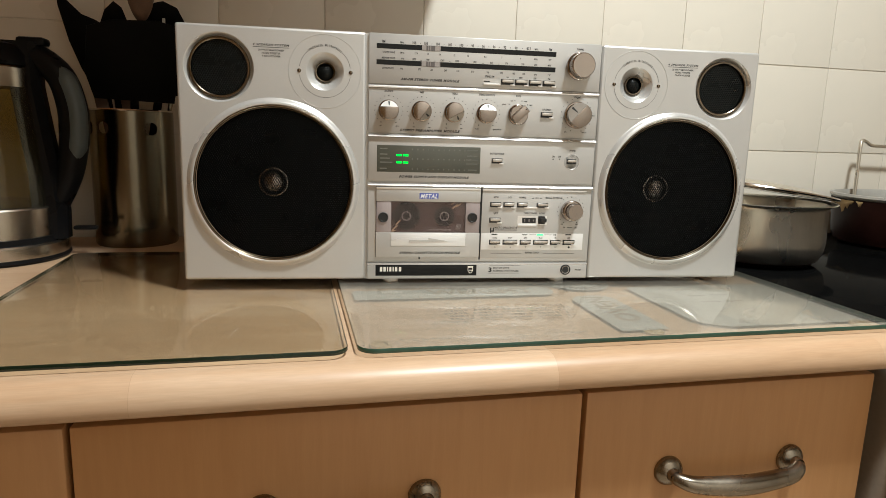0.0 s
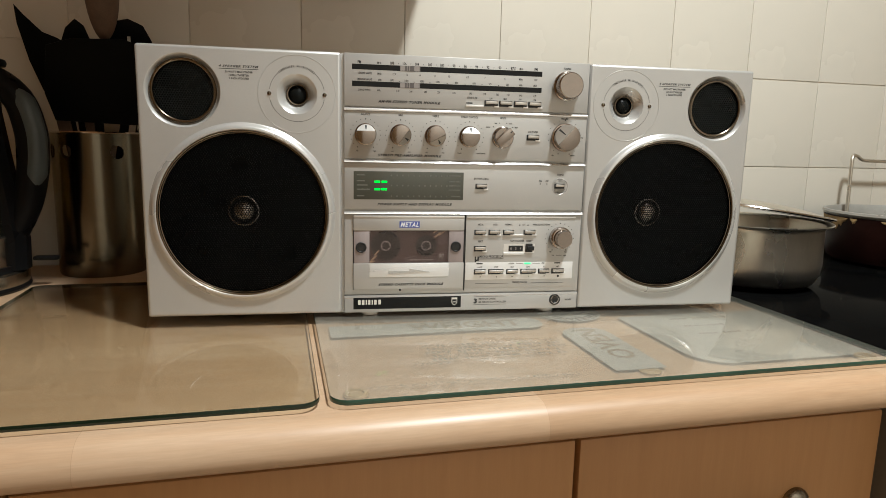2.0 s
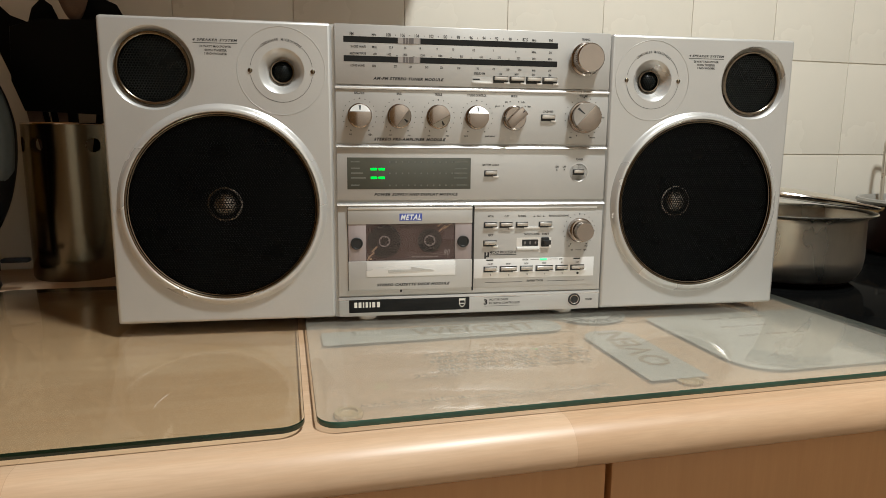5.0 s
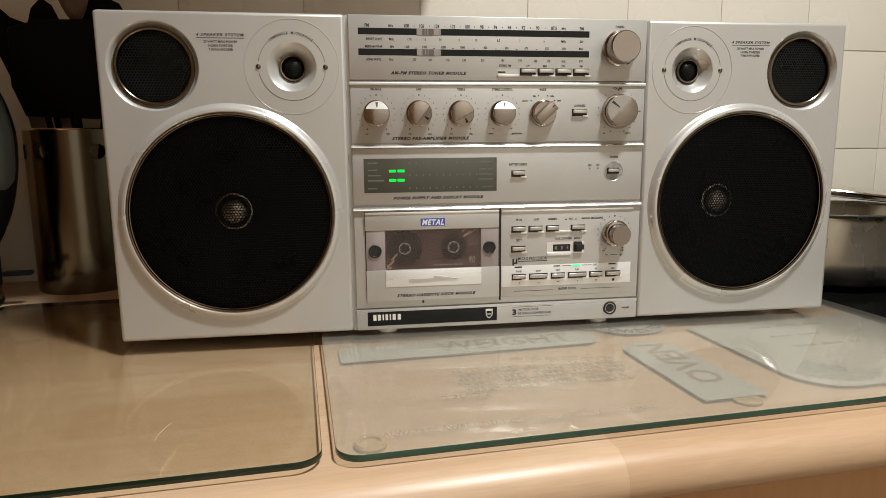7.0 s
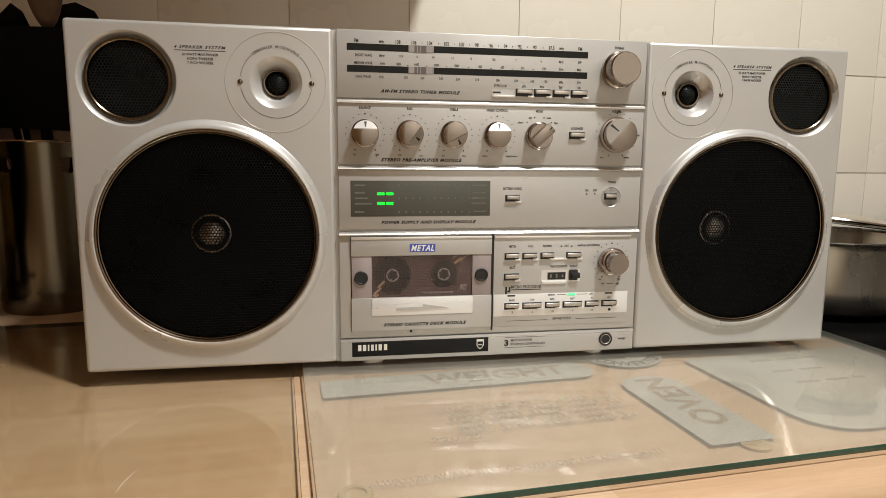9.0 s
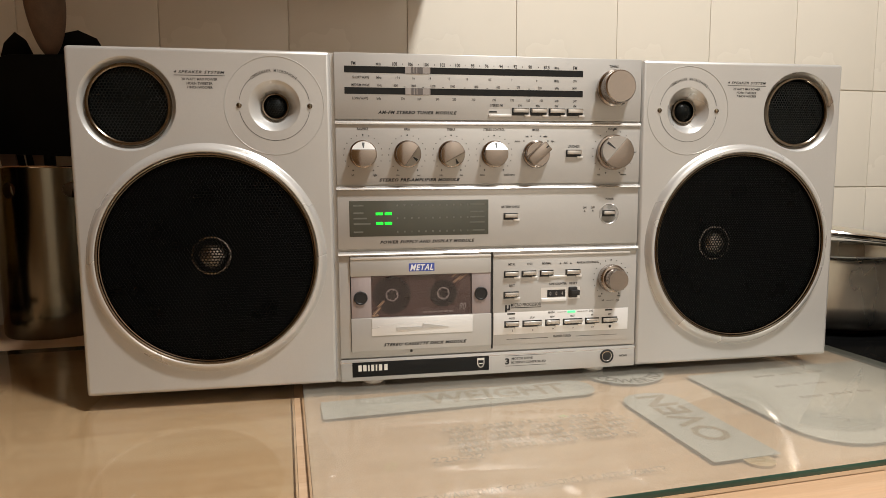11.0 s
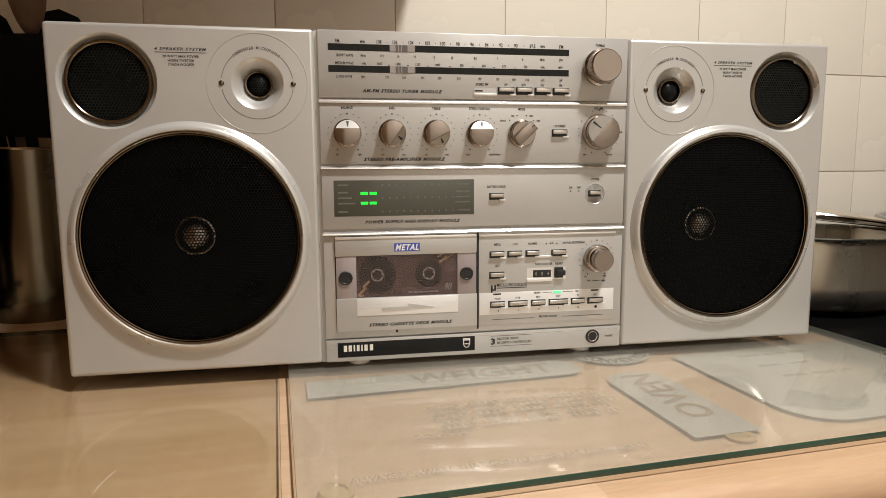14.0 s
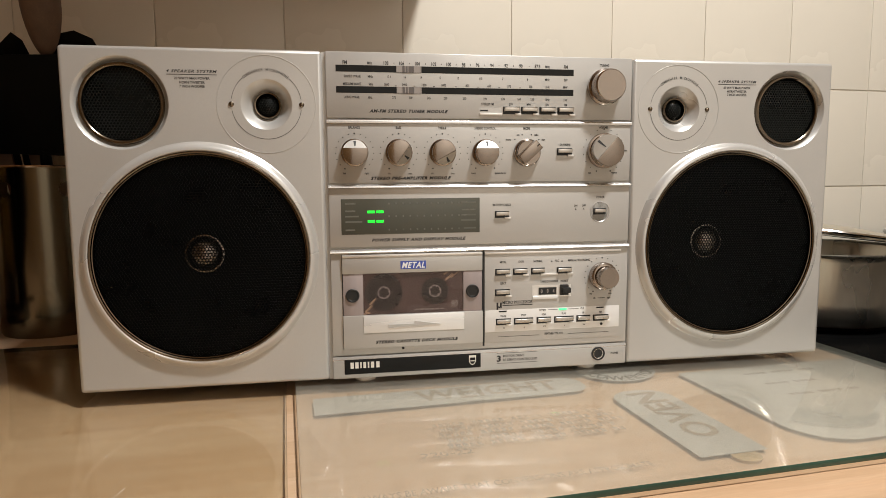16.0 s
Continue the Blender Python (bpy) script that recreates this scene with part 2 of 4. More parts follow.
part("plaster", box(-1.26, 2.6, 0.3495, 0.3519, 1.3625, 2.4), PLASTER, wall_north, "white painted plaster above the tiles")

# ---- the radio cassette recorder: local frame, x across, y back, z up, in metres from its lower front left corner ----
SILVER = paint("satin_silver_paint", (0.535, 0.525, 0.505), 0.36, 0.5, 0.04, 12, 900, 0.04, (1, 1, 1), 0.0, 0.05)
SILVER_DISH = paint("smooth_silver_paint", (0.60, 0.59, 0.57), 0.30, 0.55, 0.03, 12, 700, 0.02)
# brighter than the silver paint: stands for lamp light caught by edges and sills
ALUMINIUM = paint("brushed_aluminium", (0.86, 0.85, 0.83), 0.30, 0.7, 0.04, 30, 500, 0.05, (0.05, 1, 1), 0.0, 0.04)
BRIGHT_PLATE = paint("bright_aluminium_plate", (0.84, 0.84, 0.83), 0.30, 0.4, 0.03, 30, 500, 0.03, (0.05, 1, 1))
KNOB_METAL = paint("spun_aluminium", (0.39, 0.345, 0.31), 0.16, 1.0, 0.06, 40, 600, 0.05, (1, 1, 1), 0.0, 0.05)
SLOPE_METAL = paint("turned_aluminium", (0.38, 0.36, 0.335), 0.33, 1.0, 0.05, 40, 600, 0.04, (1, 1, 1), 0.0, 0.04)
CHROME = paint("chrome_plating", (0.66, 0.65, 0.63), 0.10, 1.0, 0.04, 40, 400, 0.01, (1, 1, 1), 0, 0.03)
TRIM_METAL = paint("dark_chrome_trim", (0.20, 0.165, 0.125), 0.20, 1.0, 0.1, 30, 300, 0.02, (1, 1, 1), 0, 0.05)
GRILLE_BLACK = paint("black_perforated_metal", (0.0022, 0.0026, 0.0028), 0.34, 0.0, 0.2, 30, 300, 0.02, spec=0.12)
TWEETER_BLACK = paint("charcoal_perforated_metal", (0.008, 0.0095, 0.009), 0.3, 0.1, 0.2, 30, 300, 0.02, spec=0.25)
# slight teal tone carries the cone's sheen in its base colour
CONE_PAPER = paint("black_paper_cone", (0.005, 0.0066, 0.007), 0.8, 0, 0.2, 30, 300, 0.2, spec=0.1)
CAP_METAL = paint("dull_aluminium_cap", (0.56, 0.53, 0.49), 0.19, 1.0, 0.05, 30, 400, 0.05)
INK = paint("black_print", (0.010, 0.010, 0.011), 0.5, 0, 0.1, 30, 300, 0.0)
# black of real parts, and of shade painted into slots and gaps
SLOT = paint("black_parts_and_slot_shade", (0.012, 0.012, 0.012), 0.45, 0, 0.2, 40, 300, 0.02)
DIAL_BLACK = paint("dark_dial_slot", (0.010, 0.010, 0.0095), 0.42, 0, 0.12, 40, 300, 0.02, spec=0.2)
LEDGE_METAL = paint("satin_ledge_aluminium", (0.66, 0.645, 0.62), 0.25, 0.85, 0.04, 30, 500, 0.03, (0.05, 1, 1), 0.0, 0.04)
DISPLAY = paint("grey_olive_display_window", (0.078, 0.078, 0.062), 0.16, 0, 0.1, 8, 100, 0.0)
GHOST = paint("faint_display_print", (0.125, 0.125, 0.105), 0.3, 0, 0.1, 30, 300, 0.0)
POINTER = paint("grey_dial_pointer", (0.30, 0.27, 0.25), 0.3, 0.1, 0.2, 60, 300, 0.0, (1, 1, 0.05))
POINTER_DARK = paint("dark_dial_pointer", (0.12, 0.105, 0.10), 0.3, 0.1, 0.3, 200, 300, 0.0, (1, 1, 0.02))
CREAM = paint("cream_print", (0.72, 0.68, 0.60), 0.5, 0, 0.04, 30, 300, 0.0)
SHELL = paint("smoked_cassette_shell", (0.105, 0.068, 0.062), 0.25, 0, 0.15, 25, 300, 0.02)
TAPE_ROLL = paint("dark_tape_roll", (0.018, 0.012, 0.0115), 0.3, 0, 0.15, 40, 500, 0.02)
HUB = paint("pale_hub_plastic", (0.30, 0.265, 0.25), 0.4, 0, 0.1, 30, 300, 0.02)
ORANGE_PRINT = paint("orange_print", (0.55, 0.38, 0.24), 0.5, 0, 0.05, 30, 300, 0.0)
SMOKED = paint("pinkish_smoked_side_panel", (0.34, 0.29, 0.285), 0.22, 0.2, 0.1, 20, 400, 0.02, (1, 1, 0.1))
BLUE_LABEL = paint("blue_sticker", (0.055, 0.09, 0.36), 0.4, 0, 0.05, 30, 300, 0.0)
WHITE_PRINT = paint("white_print", (0.80, 0.80, 0.80), 0.5, 0, 0.03, 30, 300, 0.0)
FOOT_GREY = paint("pale_grey_foot", (0.62, 0.60, 0.56), 0.5, 0, 0.05, 30, 300, 0.05)
GREEN_LED = glow("green_lit_bar", (0.008, 0.80, 0.035), 1.35)
GREEN_SPOT = glow("green_lit_lamp", (0.10, 0.85, 0.32), 0.8)
PANE = clear_glass("clear_cassette_window", (0.93, 0.91, 0.91))

F = -0.004          # the plane of the front panels
boombox = thing("boombox", (0.0, 0.0, 0.912), -4.3, "silver portable stereo radio cassette recorder with two black speaker grilles", "boombox")


def mm(*v):
    return [x * 0.001 for x in v]


def text_mesh(body, x, z, height, width=None, italic=False, bold=0.0, align="CENTER", y=None, turn=None):
    """Lettering in metres: height of its capitals, centred at x, z, standing a little proud of the plane y."""
    data = bpy.data.curves.new("lettering", "FONT")
    data.body, data.align_x, data.resolution_u, data.extrude = body, align, 2, 0.012
    data.shear, data.offset = (0.3 if italic else 0.0), bold or 0.015
    data.space_character = 1.18 if italic and width else 1.0
    ob = bpy.data.objects.new("lettering", data)
    scene.collection.objects.link(ob)
    me = bpy.data.meshes.new_from_object(ob.evaluated_get(bpy.context.evaluated_depsgraph_get()))
    bpy.data.objects.remove(ob)
    bpy.data.curves.remove(data)
    n = len(me.vertices)
    co = np.empty(n * 3, dtype=np.float32)
    me.vertices.foreach_get("co", co)
    co = co.reshape(-1, 3)
    x0, x1 = co[:, 0].min(), co[:, 0].max()
    k = height / 0.70
    kx = width / (x1 - x0) if width else k * 0.74
    u = (co[:, 0] - ((x0 + x1) / 2 if align == "CENTER" else 0)) * kx
    v = (co[:, 1] - 0.35) * k
    if turn is not None:
        c, s = math.cos(radians(turn)), math.sin(radians(turn))
        u, v = c * u - s * v, s * u + c * v
    out = np.stack([x + u, np.full(n, F if y is None else y) - 0.00012 - 0.00004 * (co[:, 2] > 0), z + v], axis=1)
    me.vertices.foreach_set("co", out.astype(np.float32).ravel())
    return me


def letters(body, x, z, height, parent, mat=None, **how):
    x, z, height = mm(x, z, height)
    if how.get("width"):
        how["width"] *= 0.001
    return part("lettering", text_mesh(body, x, z, height, **how), mat or INK, parent)


def bar(x0, x1, z0, z1, depth, y=None, bevel=0.0, bm=None, sink=1.0):
    """A block on the front in millimetres, standing out by depth and let in by sink."""
    base = F if y is None else y
    x0, x1, z0, z1, depth, bevel, sink = mm(x0, x1, z0, z1, depth, bevel, sink)
    return box(x0, x1, base - depth, base + sink, z0, z1, bevel, 2, bm)


def plate_with_holes(x0, x1, z0, z1, holes, y):
    bm = bmesh.new()
    loops = [[(x0, z0), (x1, z0), (x1, z1), (x0, z1)]]
    loops += [[(cx + r * math.cos(2 * math.pi * k / 64), cz + r * math.sin(2 * math.pi * k / 64)) for k in range(64)] for cx, cz, r in holes]
    edges = []
    for loop in loops:
        vs = [bm.verts.new((x, y, z)) for x, z in loop]
        edges += [bm.edges.new((a, b)) for a, b in zip(vs, vs[1:] + vs[:1])]
    bmesh.ops.triangle_fill(bm, use_beauty=True, use_dissolve=False, edges=edges, normal=(0, -1, 0))
    return bm


def hex_grille(radius, pitch, hole, thick, dome=0.0):
    """A perforated round sheet with a honeycomb of six-sided holes, about its own centre."""
    verts, faces = [], []
    outer = pitch / math.sqrt(3)
    rows = int(radius / (pitch * 0.866)) + 2
    bulge = lambda x, z: -dome * (1 - (x * x + z * z) / radius ** 2)
    for j in range(-rows, rows + 1):
        for i in range(-rows, rows + 1):
            cx, cz = pitch * (i + 0.5 * (j % 2)), pitch * 0.866 * j
            if math.hypot(cx, cz) > radius - 0.5 * pitch:
                continue
            n = len(verts)
            for r, dy in ((outer, 0.0), (hole, 0.0), (hole, thick)):
                for k in range(6):
                    a = radians(60 * k + 30)
                    x, z = cx + r * math.cos(a), cz + r * math.sin(a)
                    verts.append((x, bulge(x, z) + dy, z))
            for k in range(6):
                q = (k + 1) % 6
                faces.append((n + k, n + q, n + 6 + q, n + 6 + k))
                faces.append((n + 6 + k, n + 6 + q, n + 12 + q, n + 12 + k))
    me = bpy.data.meshes.new("grille")
    me.from_pydata(verts, [], faces)
    return me


WOOFER_SHEET = hex_grille(0.0785, 0.00245, 0.00098, 0.0006, 0.002)
TWEETER_SHEET = hex_grille(0.0275, 0.00235, 0.00094, 0.0005, 0.001)
MIC_SHEET = hex_grille(0.0082, 0.0020, 0.00075, 0.0004, 0.0035)


def speaker(side):
    """One speaker box; side 0 is the one at x = 0, side 1 its mirror image."""
    mx = (lambda x: 0.001 * x) if side == 0 else (lambda x: 0.001 * (620 - x))
    xa, xb = sorted((mx(0), mx(184.5)))
    b = 0.0028
    shell = box(xa, xb, F, 0.165, 0.0005, 0.256, b, 3)
    front = [f for f in shell.faces if f.normal.y < -0.99 and f.calc_area() > 0.01]
    bmesh.ops.delete(shell, geom=front, context="FACES")
    cab = part("speaker_box", shell, SILVER, boombox, "silver plastic speaker box with perforated black grilles")
    woofer, tweeter, mic = (mx(92.3), 0.1016), (mx(40.2), 0.2155), (mx(143.2), 0.2155)
    part("front_panel", plate_with_holes(xa + b, xb - b, 0.0005 + b, 0.256 - b, ((*woofer, 0.0845), (*tweeter, 0.0335), (*mic, 0.0186)), F), SILVER, cab, smooth=0)
    at = lambda c, y=0.0: (c[0], y, c[1])
    # woofer: raised surround, chromed trim, perforated sheet, cone and metal cap behind it
    part("woofer_surround", lathe([mm(0.978 * r, h) for r, h in ((88.6, 3.9), (87.6, 4.4), (86.4, 6.2), (85.0, 7.8), (83.4, 8.7), (82, 8.8), (81.2, 8.2), (81, 3))], at(woofer), "y", 96), SILVER_DISH, cab, "raised smooth silver ring")
    part("trim_ring", lathe([mm(0.978 * r, h) for r, h in ((81.2, 6), (81, 8.6), (80.2, 9.0), (79.4, 8.4), (79.2, 7.0), (78.7, 7.6), (78.1, 7.4), (77.9, 3))], at(woofer), "y", 96), TRIM_METAL, cab, "dark chromed trim ring")
    part("woofer_grille", WOOFER_SHEET, GRILLE_BLACK, cab, "black perforated metal grille", m=pose(woofer[0], -0.0052, woofer[1]) @ Matrix.Diagonal((0.978, 1, 0.978, 1)))
    part("woofer_cone", lathe([mm(r, h) for r, h in ((80, 4), (79.5, -4), (74, -2), (69, -5), (64, -9), (16, -34), (0, -34))], at(woofer), "y", 64), CONE_PAPER, cab)
    # cap set off centre by a different amount each side, to fit the camera's view
    part("dust_cap", lathe([mm(15.6, -31.0), mm(15.4, -29.4), mm(14.2, -29.2)] + [mm(14.0 * math.sin(a), -31.5 + 9.5 * math.cos(a)) for a in (1.5, 1.3, 1.0, 0.7, 0.4, 0.15, 0.0)], (woofer[0] - (0.0050 if side == 0 else 0.0010), 0.0, woofer[1] - 0.001), "y", 40), CAP_METAL, cab, "aluminium dust cap")
    # tweeter: sunk dish, ring, sheet
    part("tweeter_dish", lathe([mm(r, h) for r, h in ((33.9, 4.05), (33.2, 3.6), (31.6, 0.6), (30.2, -1.4), (29.6, -1.6), (29.6, -6))], at(tweeter), "y", 72), SILVER_DISH, cab, "sunk silver dish")
    part("tweeter_ring", lathe([mm(r, h) for r, h in ((29.8, -2), (29.6, 1.0), (29.0, 1.9), (27.7, 1.9), (26.9, 1.2), (26.6, -1.5))], at(tweeter), "y", 72), TRIM_METAL, cab, "dark chromed ring")
    part("tweeter_grille", TWEETER_SHEET, TWEETER_BLACK, cab, "charcoal perforated metal grille", m=pose(tweeter[0], 0.0008, tweeter[1]))
    part("tweeter_horn", lathe([mm(r, h) for r, h in ((29, -2), (26, -8), (12, -16), (0, -17))], at(tweeter), "y", 40), CONE_PAPER, cab)
    # microphone: two engraved circles, sunk cone, round capsule, two screws
    part("engraved_circle", lathe([mm(r, h) for r, h in ((36.4, 3.9), (36.25, 4.25), (35.95, 4.3), (35.7, 3.9))], at(mic), "y", 96), SILVER, cab)
    arc = bmesh.new()
    for a0, a1 in ((-171, -9), (9, 48), (132, 171)):
        n = int((a1 - a0) / 3)
        ring = [[arc.verts.new((mic[0] + r * math.cos(radians(a0 + (a1 - a0) * k / n)), F - 0.00015, mic[1] + r * math.sin(radians(a0 + (a1 - a0) * k / n)))) for r in (0.0254, 0.0257)] for k in range(n + 1)]
        for p, q in zip(ring, ring[1:]):
            arc.faces.new((p[0], q[0], q[1], p[1]))
    part("printed_arc", arc, INK, cab)
    part("microphone_dish", lathe([mm(r, h) for r, h in ((18.9, 4.08), (18.3, 3.8), (15, 0), (11.5, -4.2), (10.2, -5.4), (10.0, -12))], at(mic), "y", 64), SILVER_DISH, cab, "sunk silver dish")
    part("microphone_ring", lathe([mm(r, h) for r, h in ((10.2, -6), (10.0, -3.0), (9.4, -2.4), (8.7, -2.6), (8.4, -5))], at(mic), "y", 48), TRIM_METAL, cab)
    part("microphone", MIC_SHEET, TWEETER_BLACK, cab, "black perforated microphone dome", m=pose(mic[0], 0.0046, mic[1]))
    part("microphone_core", lathe([mm(r, h) for r, h in ((8.3, -6.5), (6, -4), (3, -2.6), (0, -2.2))], at(mic), "y", 32), CONE_PAPER, cab)
    for dx in (-25.6, 25.6):
        part("screw", lathe([mm(r, h) for r, h in ((2.0, 4.0), (1.8, 4.6), (1.2, 5.1), (0, 5.3))], (mic[0] + 0.001 * dx, 0, mic[1]), "y", 20), TRIM_METAL, cab)
    words = "CONDENSER MICROPHONE"
    for k, ch in enumerate(words):
        a = 131 - 82 * (k + 0.5) / len(words)
        if ch != " ":
            part("lettering", text_mesh(ch, mic[0] + 0.0256 * math.cos(radians(a)), mic[1] + 0.0256 * math.sin(radians(a)), 0.0021, turn=a - 90), INK, cab)
    c = 90.7 if side == 0 else 620 - 90.7
    letters("4 SPEAKER SYSTEM", c, 238.9, 2.0, cab, width=35.5, italic=True, bold=0.02)
    part("underline", bar(c - 17.6, c + 17.6, 236.3, 236.7, 0.15, sink=0.0), INK, cab)
    for body, z, w in (("20 WATT MAX POWER", 233.8, 25), ("HORN TWEETER", 230.8, 18), ("7 INCH WOOFER", 228.0, 18)):
        letters(body, c, z, 1.8, cab, width=w)


speaker(0)
speaker(1)

# centre chassis and the five front modules
part("chassis", box(*mm(184.2, 435.8), -0.0005, 0.165, *mm(0.5, 255.5)), SILVER, boombox, "dark recessed chassis between the modules")


def module(z0, z1, label, ledge=1.0, proud=0.0):
    ob = part("module", bar(187.2, 434.6, z0, z1, 0.0 + proud, bevel=0.7, sink=12), SILVER, boombox, label)
    if ledge:
        prof = ((0.8, z1 - 0.3), (-0.7, z1 - 0.3), (-1.4, z1 - 0.6), (-2.5, z1 - 2.2), (-2.4, z1 - 2.6), (0.6, z1 - 3.0))
        one = bmesh.new()
        ends = [[one.verts.new((0.001 * x, F + 0.001 * y * (ledge if y < 0 else 1.0), 0.001 * z)) for y, z in prof] for x in (187.0, 434.8)]
        for k in range(len(prof) - 1):
            one.faces.new((ends[0][k], ends[1][k], ends[1][k + 1], ends[0][k + 1]))
        one.faces.new(ends[0])
        one.faces.new(ends[1])
        part("ledge", one, LEDGE_METAL, ob, "satin rounded ledge")
    return ob


tuner = module(206.0, 255.8, "silver tuner panel with two dial scales", 0)
preamp = module(156.4, 204.9, "silver pre-amplifier panel with a row of knobs", 0.5)
power = module(106.3, 155.2, "silver panel with a green-lit level display")
deck = module(19.6, 104.4, "silver cassette deck panel")
strip = module(0.8, 18.4, "silver lower strip with a dark badge plate", 0.25, 0.6)


def printed(rows, z, height, parent, bold=0.0):
    for x, body in rows:
        letters(body, x, z, height, parent, bold=bold)


def key_button(x, z, w, h, parent, sill=True, y=None):
    """A chromed push key over a black plate for the slot's shade, with a sill brightened for lamp light."""
    part("key_slot_shade", bar(x - w / 2 - 0.7, x + w / 2 + 0.7, z - h / 2 - 0.3, z + h / 2 + 0.6, 0.12, y=y, sink=0.2), SLOT, parent)
    part("key", bar(x - w / 2, x + w / 2, z - h * 0.14, z + h / 2, 3.2, y=y, bevel=0.45), CHROME, parent, "chromed push key")
    # bright block only at the key's right end, where lamp light falls
    if sill:
        part("key_sill", bar(x + w / 2 - 3.2, x + w / 2 + 2.0, z - h / 2 - 1.3, z - h / 2 + 0.4, 1.1, y=y, bevel=0.4), ALUMINIUM, parent, "sill brightened where lamp light catches it")


def scale_dots(x, z, r, a0, a1, n, parent, size=0.42, y=F):
    one = bmesh.new()
    for k in range(n):
        a = radians(a0 + (a1 - a0) * k / (n - 1))
        cx, cz, s = 0.001 * (x + r * math.cos(a)), 0.001 * (z + r * math.sin(a)), 0.001 * size * (1.5 if k in (0, n - 1, n // 2) else 1.0)
        one.faces.new([one.verts.new((cx + s * math.cos(radians(45 * q)), y - 0.00015, cz + s * math.sin(radians(45 * q)))) for q in range(8)])
    part("scale_dots", one, INK, parent)


def d_outline(r, cut, n=40):
    """A disc with the segment beyond x = cut taken off."""
    a = math.acos(cut / r)
    return [(r * math.cos(a + (2 * math.pi - 2 * a) * k / n), r * math.sin(a + (2 * math.pi - 2 * a) * k / n)) for k in range(n + 1)]


def knob(name, x, z, r, height, angle, parent, cut=0.30, ribs=36, label="spun aluminium knob"):
    """A turned knob whose raised cap leaves a sloping segment with a pointer groove at the given angle."""
    m = pose(0.001 * x, F, 0.001 * z, 90, 0, 0) @ pose(0, 0, 0, 0, 0, angle)
    r, height = 0.001 * r, 0.001 * height
    body = lathe([(r, 0), (r, 0.0022), (r * 0.985, 0.0030), (r * 0.90, 0.0034), (r * 0.885, height * 0.60), (0, height * 0.60)], segs=ribs * 2)
    ob = part(name, body, KNOB_METAL, parent, label, m=m)
    cap = slab(d_outline(r * 0.885, r * cut), height * 0.58, height, 0.0004)
    part("cap", cap, KNOB_METAL, ob, "satin cap")
    wedge = bmesh.new()
    half = math.acos(cut / 0.885)
    arc = [(r * 0.885 * math.cos(half * (2 * k / 14 - 1)), r * 0.885 * math.sin(half * (2 * k / 14 - 1))) for k in range(15)]
    fall = lambda x: height * (0.99 - 0.30 * (x / r - cut) / (0.885 - cut))
    low = [wedge.verts.new((x, y, height * 0.59)) for x, y in arc]
    top = [wedge.verts.new((x, y, fall(x))) for x, y in arc]
    wedge.faces.new(top)
    for k in range(14):
        wedge.faces.new((low[k], low[k + 1], top[k + 1], top[k]))
    part("sloping_face", wedge, SLOPE_METAL, ob, "bright sloping face")
    x0, x1 = r * (cut + 0.12), r * 0.80
    mark = bmesh.new()
    mark.faces.new([mark.verts.new((x, y, fall(x) + 0.00015)) for x, y in ((x0, 0.0004), (x0, -0.0004), (x1, -0.0011), (x1, 0.0011))])
    part("pointer", mark, INK, ob)
    return ob


# tuner module
for z0, z1 in ((240.8, 245.8), (225.0, 230.0)):
    part("dial_slot", bar(194.8, 384.3, z0, z1, 0.1, sink=0.5), DIAL_BLACK, tuner, "dark dial slot")
    part("dial_pointer", bar(241.0, 260.4, z0 + 0.1, z1 - 0.1, 0.35, sink=0.0), POINTER, tuner, "grey dial pointer")
    for x0, x1 in ((245.6, 247.4), (248.2, 249.6), (250.4, 254.6)):
        part("pointer_mark", bar(x0, x1, z0 + 0.1, z1 - 0.1, 0.55, sink=0.0), POINTER_DARK, tuner)
printed(((201.8, "FM"), (233.1, "108"), (245.2, "106"), (257.4, "104"), (270.2, "102"), (282.0, "100"), (293.8, "98"), (305.1, "96"), (316.6, "94"),
         (328.1, "92"), (340.2, "90"), (353.9, "87.5"), (377.6, "FM")), 247.8, 2.7, tuner, 0.015)
printed(((220.7, "MHz"), (362.3, "MHz")), 247.6, 1.9, tuner)
printed(((207.2, "SHORT WAVE"), (221.0, "MHz"), (235.3, "17.9"), (247.5, "16"), (260.1, "14"), (275.0, "12"), (289.3, "10"), (307.6, "8.5"), (325.3, "7"),
         (345.7, "6"), (362.2, "MHz"), (377.7, "SW")), 237.5, 1.9, tuner)
printed(((206.9, "MEDIUM WAVE"), (221.4, "kHz"), (233.3, "1600"), (247.3, "1400"), (262.5, "1200"), (278.0, "1000"), (296.8, "800"), (314.4, "650"),
         (330.7, "575"), (348.3, "520"), (362.5, "kHz"), (377.4, "MW")), 231.8, 1.9, tuner)
printed(((206.5, "LONG WAVE"), (220.6, "kHz"), (238.9, "270"), (251.7, "260"), (266.0, "245"), (279.2, "230"), (294.4, "210"), (311.1, "190"),
         (325.7, "170"), (338.9, "160"), (349.8, "150"), (362.6, "kHz"), (377.7, "LW")), 221.9, 1.9, tuner)
ticks = bmesh.new()
for x in (239.2, 251.3, 263.8, 276.1, 287.9, 299.4, 310.8, 322.3, 334.1, 347.0):
    bar(x - 0.2, x + 0.2, 247.2, 248.2, 0.15, bm=ticks, sink=0.0)
for x in (240.3, 254.8, 270.2, 287.5, 305.5, 322.6, 339.5):
    bar(x - 0.7, x + 0.7, 230.6, 231.0, 0.15, bm=ticks, sink=0.0)
part("scale_ticks", ticks, INK, tuner)
letters("AM-FM STEREO TUNER MODULE", 250.4, 211.6, 2.25, tuner, width=61.5, italic=True, bold=0.046)
